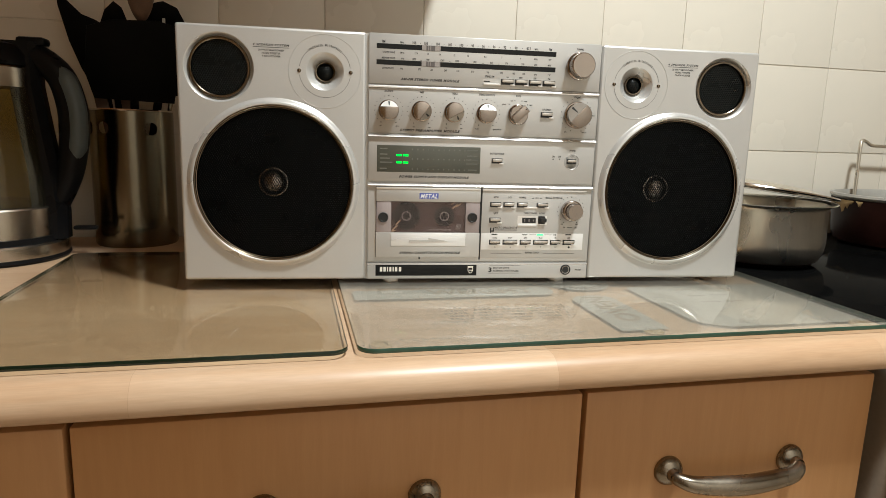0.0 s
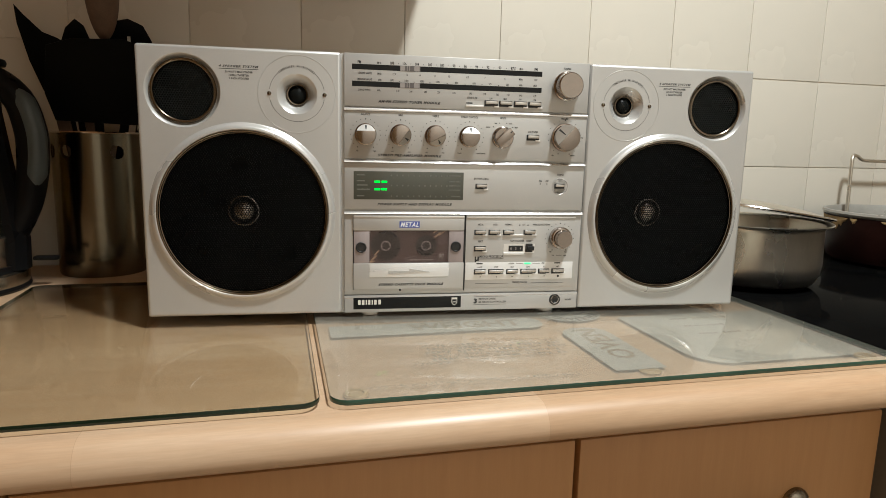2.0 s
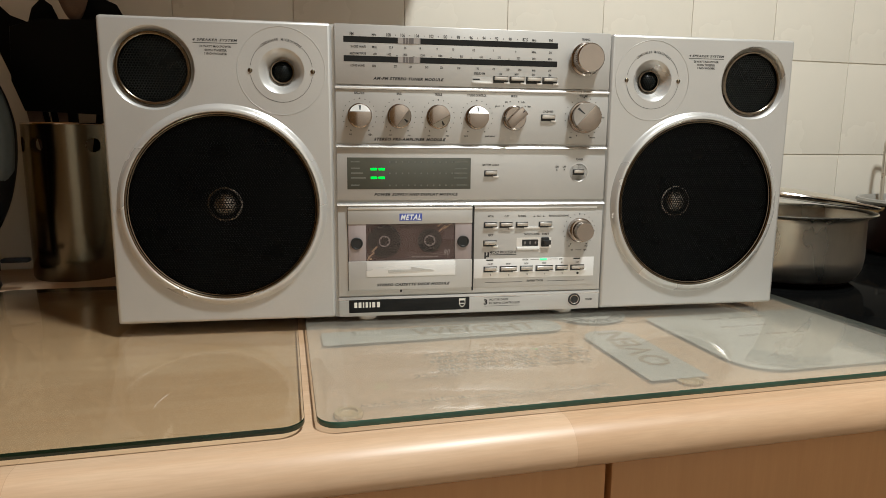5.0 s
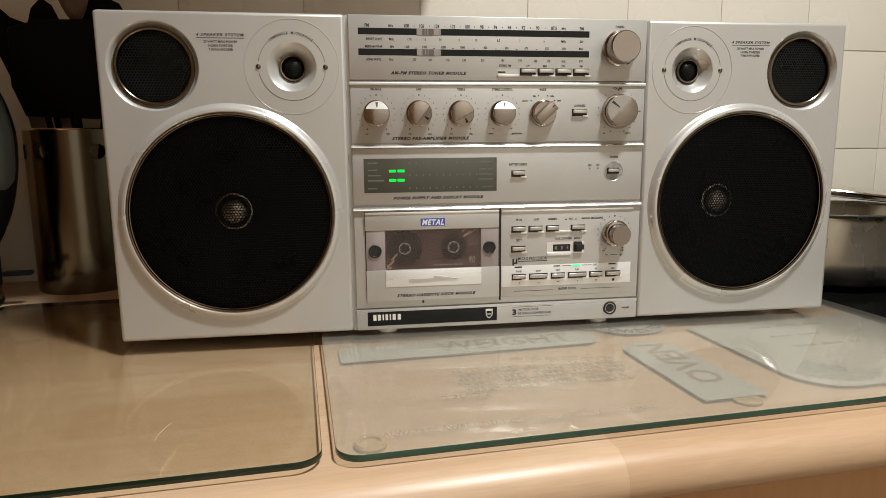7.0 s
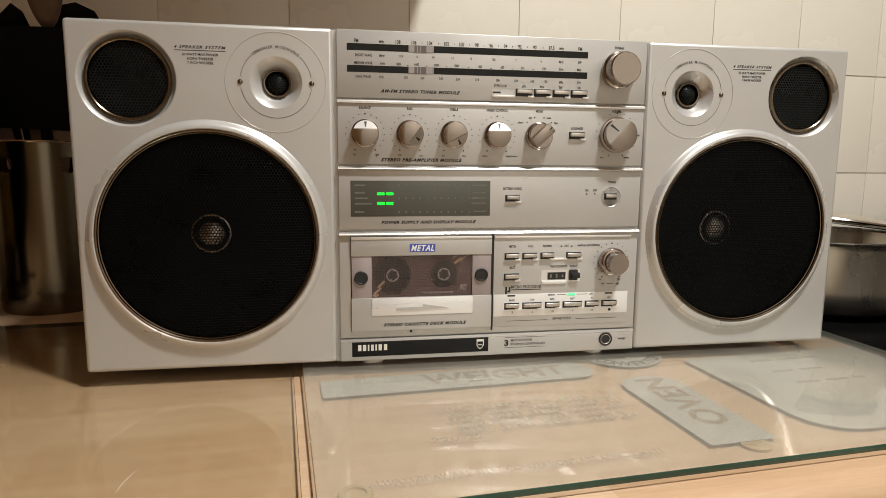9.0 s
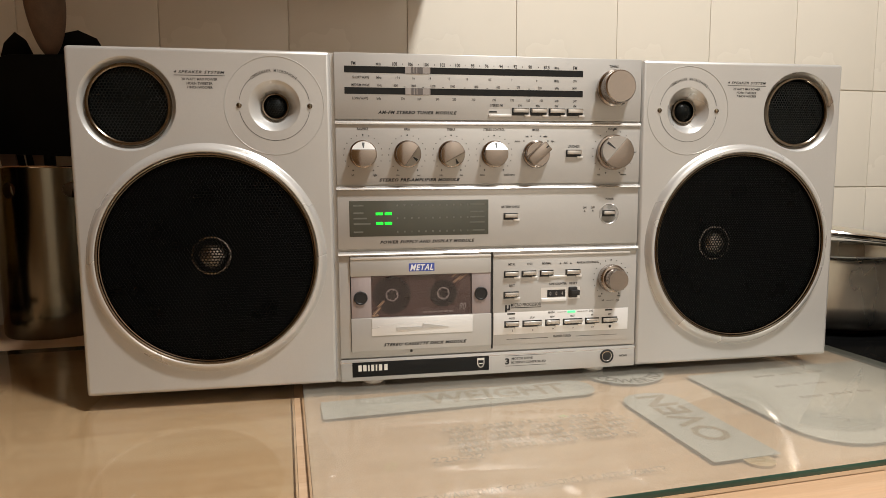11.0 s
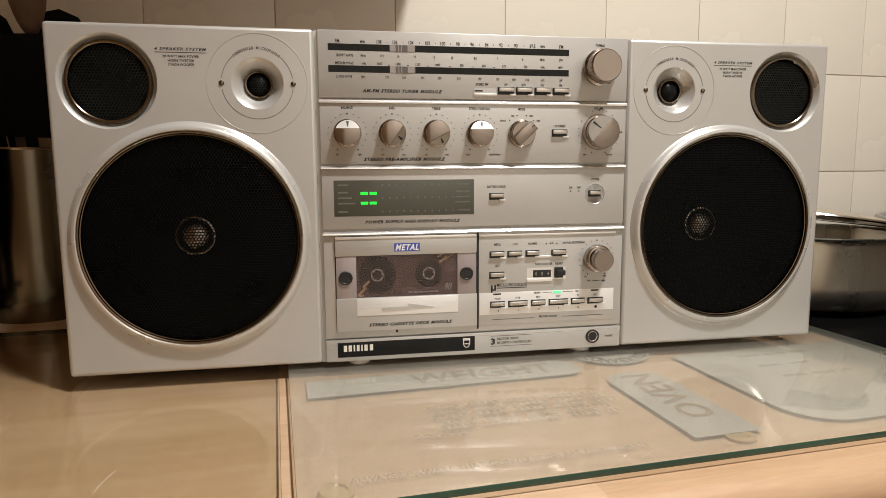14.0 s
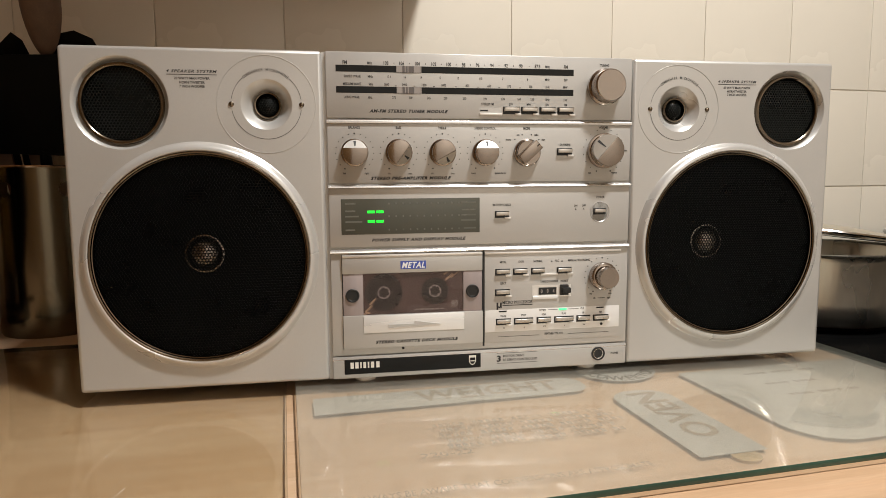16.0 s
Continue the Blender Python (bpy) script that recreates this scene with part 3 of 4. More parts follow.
letters("TUNING", 410.5, 249.8, 1.9, tuner)
printed(((313.0, "STEREO FM"), (332.3, "LW"), (347.0, "MW"), (362.4, "SW"), (377.8, "FM")), 217.8, 1.9, tuner)
part("indicator_plate", bar(306.4, 324.6, 211.2, 215.0, 0.15, sink=0.1), SILVER, tuner)
part("indicator", bar(307.0, 313.4, 212.2, 213.3, 0.3, sink=0.0), SLOT, tuner)
part("indicator_sill", bar(306.4, 325.0, 208.9, 210.9, 1.3, bevel=0.5), ALUMINIUM, tuner, "sill brightened where lamp light catches it")
for x in (332.5, 347.4, 362.7, 377.8):
    key_button(x, 212.9, 12.4, 5.0, tuner)
tuning = part("tuning_knob", lathe([mm(r, h) for r, h in ((14.6, 0), (14.6, 3.0), (13.8, 3.6), (13.2, 4.0), (13.0, 12.5), (12.6, 13.6), (11.8, 14.2), (0, 14.0))], segs=72),
              KNOB_METAL, tuner, "large spun aluminium tuning knob", m=pose(0.4108, F, 0.2325, 90, 0, 0))
ribs = bmesh.new()
for k in range(48):
    a = 2 * math.pi * k / 48
    x, y = 0.01305 * math.cos(a), 0.01305 * math.sin(a)
    tube([(x, y, 0.0042), (x, y, 0.0112)], 0.00042, 6, ribs)
part("knurling", ribs, KNOB_METAL, tuning)

# pre-amplifier module
for x, body, ang in ((207.8, "BALANCE", 90), (242.0, "BASS", -36), (276.5, "TREBLE", -62), (311.1, "STEREO CONTROL", 90)):
    scale_dots(x, 179.8, 14.6, -58, 238, 17, preamp)
    knob("control_knob", x, 179.8, 10.6, 9.4, ang, preamp)
    letters(body, x, 199.0, 1.9, preamp)
mode = part("mode_knob", lathe([mm(r, h) for r, h in ((11.0, 0), (11.0, 2.2), (10.6, 3.0), (9.9, 3.4), (9.7, 6.4), (9.2, 7.0), (0, 7.0))], segs=72),
            KNOB_METAL, preamp, "spun aluminium selector knob", m=pose(0.3456, F, 0.1797, 90, 0, 0) @ pose(0, 0, 0, 0, 0, 42))
part("grip", box(-0.0096, 0.0100, -0.0043, 0.0043, 0.006, 0.0112, 0.0008), KNOB_METAL, mode, "raised finger grip")
part("pointer", box(0.0070, 0.0094, -0.0004, 0.0004, 0.0108, 0.0115), INK, mode)
letters("MODE", 345.4, 199.0, 1.9, preamp)
for x, z, body in ((338.2, 194.0, "aux"), (353.4, 194.0, "radio"), (330.2, 190.1, "phono"), (359.4, 190.3, "tape"), (199.8, 163.9, "left"), (216.8, 163.9, "right"),
                   (234.4, 163.8, "min"), (250.8, 163.6, "max"), (268.4, 163.6, "min"), (284.8, 163.6, "max"), (301.6, 163.6, "mono"), (323.6, 163.6, "spatial stereo"),
                   (399.4, 163.3, "min"), (420.6, 163.4, "reserve"), (430.2, 181.6, "max")):
    letters(body, x, z, 1.6, preamp)
dots = bmesh.new()
for x, z in ((341.6, 194.0), (349.4, 194.0), (335.6, 190.2), (355.6, 190.2)):
    bar(x - 0.45, x + 0.45, z - 0.45, z + 0.45, 0.15, bm=dots, sink=0.0)
part("scale_dots", dots, INK, preamp)
letters("LOUDNESS", 377.4, 186.0, 1.9, preamp)
key_button(377.4, 180.2, 11.8, 5.0, preamp)
letters("VOLUME", 410.4, 200.2, 1.9, preamp)
scale_dots(411.2, 181.2, 17.6, -70, 250, 17, preamp)
knob("volume_knob", 411.2, 181.2, 14.4, 12.0, 138, preamp, 0.16, 48, "large spun aluminium volume knob")
letters("STEREO PRE-AMPLIFIER MODULE", 251.6, 160.0, 2.25, preamp, width=63.5, italic=True, bold=0.046)

# power and display module
part("display_window", bar(196.3, 306.6, 116.2, 144.0, 0.25, bevel=0.2, sink=0.5), DISPLAY, power, "dark grey-olive display window")
for z, xs in ((133.8, (219.5, 226.5)), (126.3, (219.6, 226.4))):
    for x in xs:
        part("level_bar", bar(x - 2.8, x + 2.8, z - 1.0, z + 1.0, 0.4, bevel=0.15, sink=0.0), GREEN_LED, power, "lit green level bar")
for z in (140.2, 130.2, 119.6):
    for k in range(11):
        part("faint_tick", bar(233 + 5.6 * k, 234.2 + 5.6 * k, z - 0.7, z + 0.7, 0.32, sink=0.0), GHOST, power)
for z in (140.4, 134.6, 130.4, 126.2, 119.8):
    part("faint_marking", bar(199.5, 199.5 + 13.5 - 2.2 * (z % 3), z - 0.6, z + 0.6, 0.32, sink=0.0), GHOST, power)
    part("faint_marking", bar(291.0 + 1.5 * (z % 2), 303.5, z - 0.6, z + 0.6, 0.32, sink=0.0), GHOST, power)
letters("POWER SUPPLY AND DISPLAY MODULE", 257.5, 111.6, 2.25, power, width=75.5, italic=True, bold=0.046)
letters("BATTERY CHECK", 325.1, 137.9, 1.9, power)
key_button(325.1, 130.0, 10.6, 4.6, power)
letters("POWER", 409.3, 143.2, 1.9, power)
printed(((387.7, "ON"), (394.8, "OFF")), 136.4, 1.8, power)
tri = bmesh.new()
for x, z in ((387.7, 133.6), (394.8, 133.8)):
    tri.faces.new([tri.verts.new((0.001 * (x + dx), F - 0.00015, 0.001 * (z + dz))) for dx, dz in ((-0.9, -0.6), (0.9, -0.6), (0.0, 0.7))])
part("marks", tri, INK, power)
part("switch_recess", lathe([mm(r, h) for r, h in ((8.6, 0.1), (8.2, 0.25), (7.8, -0.1), (0, -0.1))], (0.4090, F - 0.0001, 0.1311), "y", 48), SILVER_DISH, power, "round silver recess")
key_button(408.6, 131.2, 9.6, 4.2, power, False)

# cassette deck module: door with its window, and the cassette behind
# black strips stand in for the shade in the gap round the door
part("door_gap_shade", bar(195.7, 309.4, 24.8, 100.6, 0.1, sink=0.1), SLOT, deck)
part("door_gap_shade", bar(309.0, 310.5, 22.0, 103.0, 0.4, sink=0.0), SLOT, deck)
door = part("cassette_door", bar(196.0, 308.4, 85.3, 100.0, 2.4, bevel=0.6), SILVER, deck, "silver cassette door with a clear window")
part("door_edge", bar(196.0, 308.4, 98.4, 100.4, 3.2, bevel=0.7), ALUMINIUM, door, "upper edge brightened where ceiling light catches it")
part("door_lower", bar(196.0, 308.8, 25.2, 51.9, 2.4, bevel=0.6), SILVER, door)
for x0, x1 in ((196.4, 212.0), (292.6, 308.2)):
    part("side_panel", bar(x0, x1, 51.6, 85.6, 1.6, bevel=0.3), SMOKED, door, "pinkish smoked side panel")
for x, z in ((203.7, 68.2), (300.1, 68.6)):
    part("rubber_plug", lathe([mm(r, h) for r, h in ((5.4, 0), (5.4, 2.6), (5.0, 3.0), (4.2, 3.0), (3.9, 2.7), (0, 2.7))], (0.001 * x, F - 0.0001, 0.001 * z), "y", 32), SLOT, door, "round black plug")
part("arrow_plate", bar(211.9, 293.0, 37.6, 51.4, 3.0, bevel=0.3), BRIGHT_PLATE, door, "bright aluminium plate")
arrow = bmesh.new()
pts = ((231.3, 41.4), (273.4, 43.0), (252.4, 46.3), (252.4, 44.0), (231.3, 44.0))
low = arrow.faces.new([arrow.verts.new((0.001 * x, F - 0.0031, 0.001 * z)) for x, z in pts])
up = bmesh.ops.extrude_face_region(arrow, geom=[low])
for v in [g for g in up["geom"] if isinstance(g, bmesh.types.BMVert)]:
    v.co.y -= 0.0006
part("arrow", arrow, SILVER, door, "raised arrow")
letters("STEREO CASSETTE DECK MODULE", 254.6, 30.0, 2.25, door, width=67, italic=True, bold=0.046, y=F - 0.0024)
part("metal_sticker", bar(241.8, 262.2, 88.2, 94.6, 2.6, sink=-2.3), BLUE_LABEL, door, "blue sticker")
letters("METAL", 252.0, 91.4, 4.6, door, WHITE_PRINT, width=18.5, italic=True, bold=0.03, y=F - 0.0026)
part("door_window", bar(212.0, 292.6, 51.9, 85.3, 1.3, sink=-0.5), PANE, door, "clear cassette window")
part("pin", bar(242.4, 244.2, 22.6, 24.6, 0.9, bevel=0.3), SLOT, deck)

tape = part("cassette", bar(212.0, 292.6, 51.9, 85.3, 0.15, sink=0.5), SHELL, deck, "smoky brown audio cassette")
for x, r in ((228.4, 15.0), (269.6, 11.0)):
    part("tape_roll", lathe([mm(q, h) for q, h in ((r, 0), (r, 0.2), (0, 0.2))], (0.001 * x, F - 0.00016, 0.0695), "y", 48), TAPE_ROLL, tape, "dark tape roll")
    hub = lathe([mm(q, h) for q, h in ((5.0, 0.3), (5.0, 0.42), (4.3, 0.42), (4.3, 0.3))], (0.001 * x, F - 0.0001, 0.0695), "y", 40)
    for k in range(6):
        a = radians(60 * k + 12)
        cx, cz = x + 3.9 * math.cos(a), 69.5 + 3.9 * math.sin(a)
        bar(cx - 0.5, cx + 0.5, cz - 0.5, cz + 0.5, 0.5, bm=hub, sink=0.0)
    part("hub", hub, HUB, tape, "pale toothed hub")
letters("90", 285.4, 58.6, 5.6, tape, HUB, italic=True, y=F - 0.0003)
scrawl = bmesh.new()
for x, z, w, t in ((278.5, 84.0, 5.0, 40), (281.0, 80.5, 8.0, 40), (286.0, 83.0, 9.0, 40), (216.5, 57.0, 8.0, 42), (219.5, 62.5, 7.0, 42), (215.0, 53.4, 5.0, 10)):
    for off in (-0.45, 0.45):
        a = radians(t)
        p = [(x + w / 2 * s * math.cos(a) - (off + q) * math.sin(a), z + w / 2 * s * math.sin(a) + (off + q) * math.cos(a)) for s, q in ((-1, -0.28), (1, -0.28), (1, 0.28), (-1, 0.28))]
        p = [(min(max(u, 212.3), 292.3), min(max(v, 52.2), 85.0)) for u, v in p]
        scrawl.faces.new([scrawl.verts.new((0.001 * u, F - 0.0004, 0.001 * v)) for u, v in p])
part("printed_bars", scrawl, ORANGE_PRINT, tape, "orange printed bars")
legend = bmesh.new()
for k in range(6):
    bar(253.0 + 4.2 * k, 256.2 + 4.2 * k, 54.2, 55.4, 0.35, bm=legend, sink=-0.2)
part("printed_bars", legend, HUB, tape)

# deck controls
part("control_panel", bar(310.6, 428.4, 24.6, 99.6, 0.5, bevel=0.3), SILVER, deck, "silver control panel")
part("panel_edge", bar(310.6, 428.2, 97.9, 99.7, 1.8, bevel=0.6), ALUMINIUM, deck, "upper edge brightened where ceiling light catches it")
part("key_band", bar(311.0, 427.6, 33.2, 51.5, 0.75, bevel=0.1), BRIGHT_PLATE, deck, "bright band behind the keys")
P = F - 0.0005
for x, body in ((326.1, "METAL"), (341.2, "CrO2"), (355.8, "NORMAL"), (371.9, "ALC"), (391.2, "MANUAL RECORDING")):
    letters(body, x, 91.2, 1.8, deck, y=P)
tri = bmesh.new()
for x in (367.4, 376.4):
    tri.faces.new([tri.verts.new((0.001 * (x + dx), P - 0.00015, 0.001 * (90.8 + dz))) for dx, dz in ((-0.9, -0.6), (0.9, -0.6), (0.0, 0.8))])
part("marks", tri, INK, deck)
for x, w in ((325.6, 11.0), (340.5, 11.0), (355.6, 10.4), (378.3, 11.6)):
    key_button(x, 82.8, w, 4.6, deck, True, P)
part("key_sill", bar(362.2, 372.8, 79.2, 81.0, 1.5, bevel=0.4), ALUMINIUM, deck, "sill brightened where lamp light catches it")
letters("EJECT", 326.3, 73.7, 1.8, deck, y=P)
key_button(325.6, 65.8, 11.4, 4.8, deck, True, P)
printed_at = ((365.4, "TAPE COUNTER"), (378.9, "RESET"))
for x, body in printed_at:
    letters(body, x, 74.0, 1.8, deck, y=P, width=15.5 if len(body) > 6 else 6.8)
part("counter_frame", bar(351.0, 384.6, 61.0, 71.0, 0.6, sink=0.0), ALUMINIUM, deck)
part("counter_window", bar(356.4, 371.8, 63.0, 69.0, 0.9, sink=0.0), SLOT, deck, "black tape counter window")
for x, d in ((359.0, "0"), (364.1, "0"), (369.2, "4")):
    letters(d, x, 66.0, 3.0, deck, HUB, y=F - 0.0009)
part("counter_sill", bar(351.0, 372.8, 59.4, 62.2, 1.7, bevel=0.6), BRIGHT_PLATE, deck, "sill brightened where lamp light catches it")
part("reset_button", bar(374.8, 382.0, 62.2, 71.0, 2.4, bevel=0.5), SLOT, deck, "black reset button")
part("reset_cap", bar(376.0, 383.4, 64.2, 68.6, 4.2, bevel=0.5), SLOT, deck)
letters("µ", 322.8, 56.6, 6.2, deck, width=4.4, bold=0.03, y=P)
letters("MICRO PROCESSOR", 338.4, 57.6, 2.6, deck, width=25.5, bold=0.01, y=P)
part("underline", bar(325.6, 351.2, 54.9, 55.5, 0.15, y=P, sink=0.0), INK, deck)
for x, body in ((360.2, "REVIEW"), (394.6, "CUE")):
    letters(body, x, 50.2, 1.6, deck, y=F - 0.00075)
for x0, x1 in ((365.0, 373.0), (382.6, 391.6)):
    part("printed_line", bar(x0, x1, 50.0, 50.3, 0.9, sink=0.0), INK, deck)
part("play_lamp", bar(374.0, 381.0, 49.2, 51.0, 1.1, bevel=0.2, sink=0.0), GREEN_SPOT, deck, "lit green lamp")
for x, body, w, sign in ((326.3, "PAUSE", 11.2, "II"), (343.6, "STOP", 15.2, "o"), (361.1, "REW", 11.2, "<<"), (378.6, "PLAY", 15.6, ">"), (395.7, "FF", 10.8, ">>"), (411.2, "REC", 12.4, "")):
    letters(body, x, 46.5, 1.6, deck, y=F - 0.00075)
    key_button(x, 41.4, w, 4.6, deck, True, F - 0.00075)
    if sign:
        letters(sign, x + 0.6, 36.3, 1.8, deck, y=F - 0.00075)
for x in (325.8, 410.4):
    part("indicator", bar(x - 3.3, x + 3.3, 49.7, 50.9, 0.95, sink=0.0), SLOT, deck)
part("record_mark", lathe([mm(1.2, 0.9), mm(0, 0.95)], (0.4118, F, 0.0361), "y", 16), INK, deck)
letters("FEATHER TOUCH", 369.8, 29.8, 1.9, deck, y=P)
for x0, x1 in ((322.0, 357.4), (382.2, 418.6)):
    part("printed_line", bar(x0, x1, 28.9, 29.2, 0.15, y=P, sink=0.0), INK, deck)
scale_dots(411.6, 77.3, 15.2, -60, 240, 17, deck, 0.45, P)
level = part("level_knob", lathe([mm(r, h) for r, h in ((11.4, 0), (11.4, 3.0), (11.0, 6.0), (10.2, 6.6), (8.8, 6.8), (8.6, 15.0), (8.2, 16.0), (0, 15.8))], segs=72),
             KNOB_METAL, deck, "double spun aluminium recording level knob", m=pose(0.4116, F - 0.0006, 0.0775, 90, 0, 0))
ribs = bmesh.new()
for k in range(44):
    a = 2 * math.pi * k / 44
    for r, h0, h1 in ((0.01135, 0.0008, 0.0056), (0.00868, 0.0076, 0.0140)):
        tube([(r * math.cos(a), r * math.sin(a), h0), (r * math.cos(a), r * math.sin(a), h1)], 0.00036, 5, ribs)
part("knurling", ribs, KNOB_METAL, level)
for x, z, body in ((402.2, 62.4, "min"), (419.2, 62.3, "max"), (405.2, 58.6, "left"), (418.2, 58.4, "right")):
    letters(body, x, z, 1.6, deck, y=P)
part("printed_line", bar(408.4, 414.6, 58.2, 58.6, 0.15, y=P, sink=0.0), INK, deck)

# lower strip
badge = part("badge_plate", bar(196.1, 307.2, 4.2, 16.2, 0.9, bevel=0.2), DIAL_BLACK, strip, "dark badge plate with pale plain marks")
S = F - 0.0009
for k, (w, z0, z1) in enumerate(((2.6, 9.0, 13.9), (2.6, 9.0, 13.9), (1.2, 9.0, 13.9), (2.2, 9.0, 13.9), (1.2, 9.0, 13.9), (2.6, 9.0, 13.9), (2.6, 9.0, 13.9))):
    x = (200.8, 204.6, 208.5, 211.0, 214.5, 217.0, 221.3)[k]
    part("badge_mark", bar(x, x + w, z0, z1, 0.25, y=S, sink=0.0), CREAM, badge)
shield = bmesh.new()
shield.faces.new([shield.verts.new((0.001 * x, S - 0.00025, 0.001 * z)) for x, z in ((297.2, 14.8), (297.2, 9.6), (298.4, 7.6), (300.2, 6.4), (302.0, 7.6), (303.2, 9.6), (303.2, 14.8))])
part("shield_mark", shield, CREAM, badge)
shield = bmesh.new()
shield.faces.new([shield.verts.new((0.001 * x, S - 0.0004, 0.001 * z)) for x, z in ((297.9, 12.9), (297.9, 9.8), (298.8, 8.2), (300.2, 7.2), (301.6, 8.2), (302.5, 9.8), (302.5, 12.9))])
part("shield_field", shield, DIAL_BLACK, badge)
part("shield_wave", bar(298.4, 302.0, 9.8, 10.6, 0.55, y=S, sink=0.0), CREAM, badge)
Q = F - 0.0006
letters("3", 322.6, 10.6, 4.8, strip, width=3.6, bold=0.04, y=Q)
letters("MOTOR DRIVE", 335.4, 12.6, 1.9, strip, width=18, y=Q)
letters("RS SERVO CONTROLLED", 341.0, 9.3, 1.9, strip, width=29.5, y=Q)
for z in (15.0, 6.4):
    part("printed_line", bar(321.0, 356.0, z, z + 0.25, 0.15, y=Q, sink=0.0), INK, strip)
jack = part("headphone_socket", lathe([mm(r, h) for r, h in ((6.0, 0.6), (5.8, 1.5), (5.0, 1.6), (4.7, 0.8))], (0.4096, F, 0.0104), "y", 40), SLOT, strip, "black headphone socket")
part("socket_ring", lathe([mm(r, h) for r, h in ((4.7, 0.8), (4.4, 1.3), (3.9, 1.2), (3.6, 0.7))], (0.4096, F, 0.0104), "y", 32), CHROME, jack)
part("socket_hole", lathe([mm(r, h) for r, h in ((3.7, 0.72), (0, 0.7))], (0.4096, F, 0.0104), "y", 32), SLOT, jack)
letters("PHONES", 424.4, 10.2, 1.7, strip, y=Q)

for x in (213.5, 404.5):
    for y in (0.012, 0.140):
        part("foot", lathe([mm(r, h) for r, h in ((9.0, 1.2), (9.0, -2.6), (8.2, -4.4), (0, -4.4))], (0.001 * x, y, 0), "z", 32), FOOT_GREY, boombox, "pale grey round foot")

# ---- worktop, drawers and cooker ----
GREY_PRINT = paint("frosted_grey_print", (0.40, 0.378, 0.340), 0.45, 0, 0.04, 12, 300, 0.03)
DARK_LETTER = paint("dark_brown_letters", (0.07, 0.055, 0.042), 0.55, 0, 0.1, 20, 300, 0.0)
# letters painted the tone of shaded worktop seen through the print
CUT_OUT_TONE = paint("shaded_worktop_letters", (0.28, 0.215, 0.155), 0.55, 0, 0.1, 20, 300, 0.0)
FAINT_PRINT = sheer("faint_grey_brown_print", (0.40, 0.33, 0.26), 0.30)
YELLOW_PAD = paint("yellowed_clear_pad", (0.44, 0.31, 0.16), 0.3, 0, 0.15, 60, 300, 0.05)
# carcass coloured dark to carry the shade in the drawer gaps
SHADOW_GAP = paint("carcass_gap_shade", (0.06, 0.032, 0.016), 0.7, 0, 0.2, 20, 200, 0.1)
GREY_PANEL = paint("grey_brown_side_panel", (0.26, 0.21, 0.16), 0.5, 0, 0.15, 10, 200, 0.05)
BURNT_AND_BASE = paint("burnt_enamel_and_base_reflection", (0.018, 0.0065, 0.005), 0.36, 0, 0.6, 14, 60, 0.2, spec=0.1)
CRUST = paint("baked_food_crust", (0.34, 0.23, 0.10), 0.8, 0, 0.35, 60, 300, 0.5)
PAN_GREY = paint("worn_grey_enamel", (0.36, 0.35, 0.32), 0.35, 0.2, 0.12, 20, 200, 0.05)
WOODEN = wood("dark_brown_wood", (0.075, 0.042, 0.026), (0.115, 0.066, 0.040), None, "z", 0.55)
KETTLE_GLASS = clear_glass("kettle_glass", (0.80, 0.77, 0.56), 0.02, haze=0.012)
KETTLE_STEEL = paint("brushed_kettle_steel", (0.50, 0.46, 0.39), 0.22, 1.0, 0.15, 9, 240, 0.1, (1, 1, 0.08), 0, 0.06)
RACK_METAL = paint("dull_aluminium_wire", (0.60, 0.56, 0.48), 0.35, 0.9, 0.06, 30, 200, 0.03)

worktop = thing("worktop", (0, 0, 0.873), 0, "beech block laminate worktop with a rounded front edge", "worktop")
part("surface", box(-1.25, 0.664, -0.2345, 0.349, 0.0, 0.027), WORKTOP, worktop, "beech block laminate surface")
nose = [(-0.2345, 0.027), (-0.2345, 0.0), (-0.247, 0.0), (-0.2515, 0.0012), (-0.2540, 0.0045), (-0.2545, 0.0085)]
nose += [(-0.2360 - 0.0185 * math.cos(radians(a)), 0.0085 + 0.0185 * math.sin(radians(a))) for a in range(9, 91, 9)]
bm = bmesh.new()
ends = [[bm.verts.new((x, y, z)) for y, z in nose] for x in (-1.25, 0.664)]
for k in range(len(nose)):
    bm.faces.new((ends[0][k], ends[1][k], ends[1][(k + 1) % len(nose)], ends[0][(k + 1) % len(nose)]))
bm.faces.new(ends[0])
bm.faces.new(ends[1])
part("front_edge", bm, WORKTOP, worktop, "rounded laminate front edge", smooth=50)


def bow_handle(x, y, z, parent):
    """A bowed nickel handle on two round rosettes, 128 mm between its fixings."""
    pts = curved([(x - 0.064, y - 0.004, z), (x - 0.063, y - 0.014, z - 0.001), (x - 0.050, y - 0.021, z - 0.004), (x - 0.025, y - 0.024, z - 0.006), (x, y - 0.025, z - 0.007),
                  (x + 0.025, y - 0.024, z - 0.006), (x + 0.050, y - 0.021, z - 0.004), (x + 0.063, y - 0.014, z - 0.001), (x + 0.064, y - 0.004, z)], 5)
    n = len(pts)
    h = part("handle", tube(pts, [0.0040 + 0.0050 * math.sin(math.pi * k / (n - 1)) for k in range(n)], 14), NICKEL, parent, "worn satin nickel bow handle")
    for dx in (-0.064, 0.064):
        part("rosette", lathe([(0.0138, 0.0), (0.0138, 0.0020), (0.0128, 0.0042), (0.0100, 0.0068), (0.0062, 0.0085), (0.0055, 0.0140)], (x + dx, y, z), "y", 32), NICKEL, h)


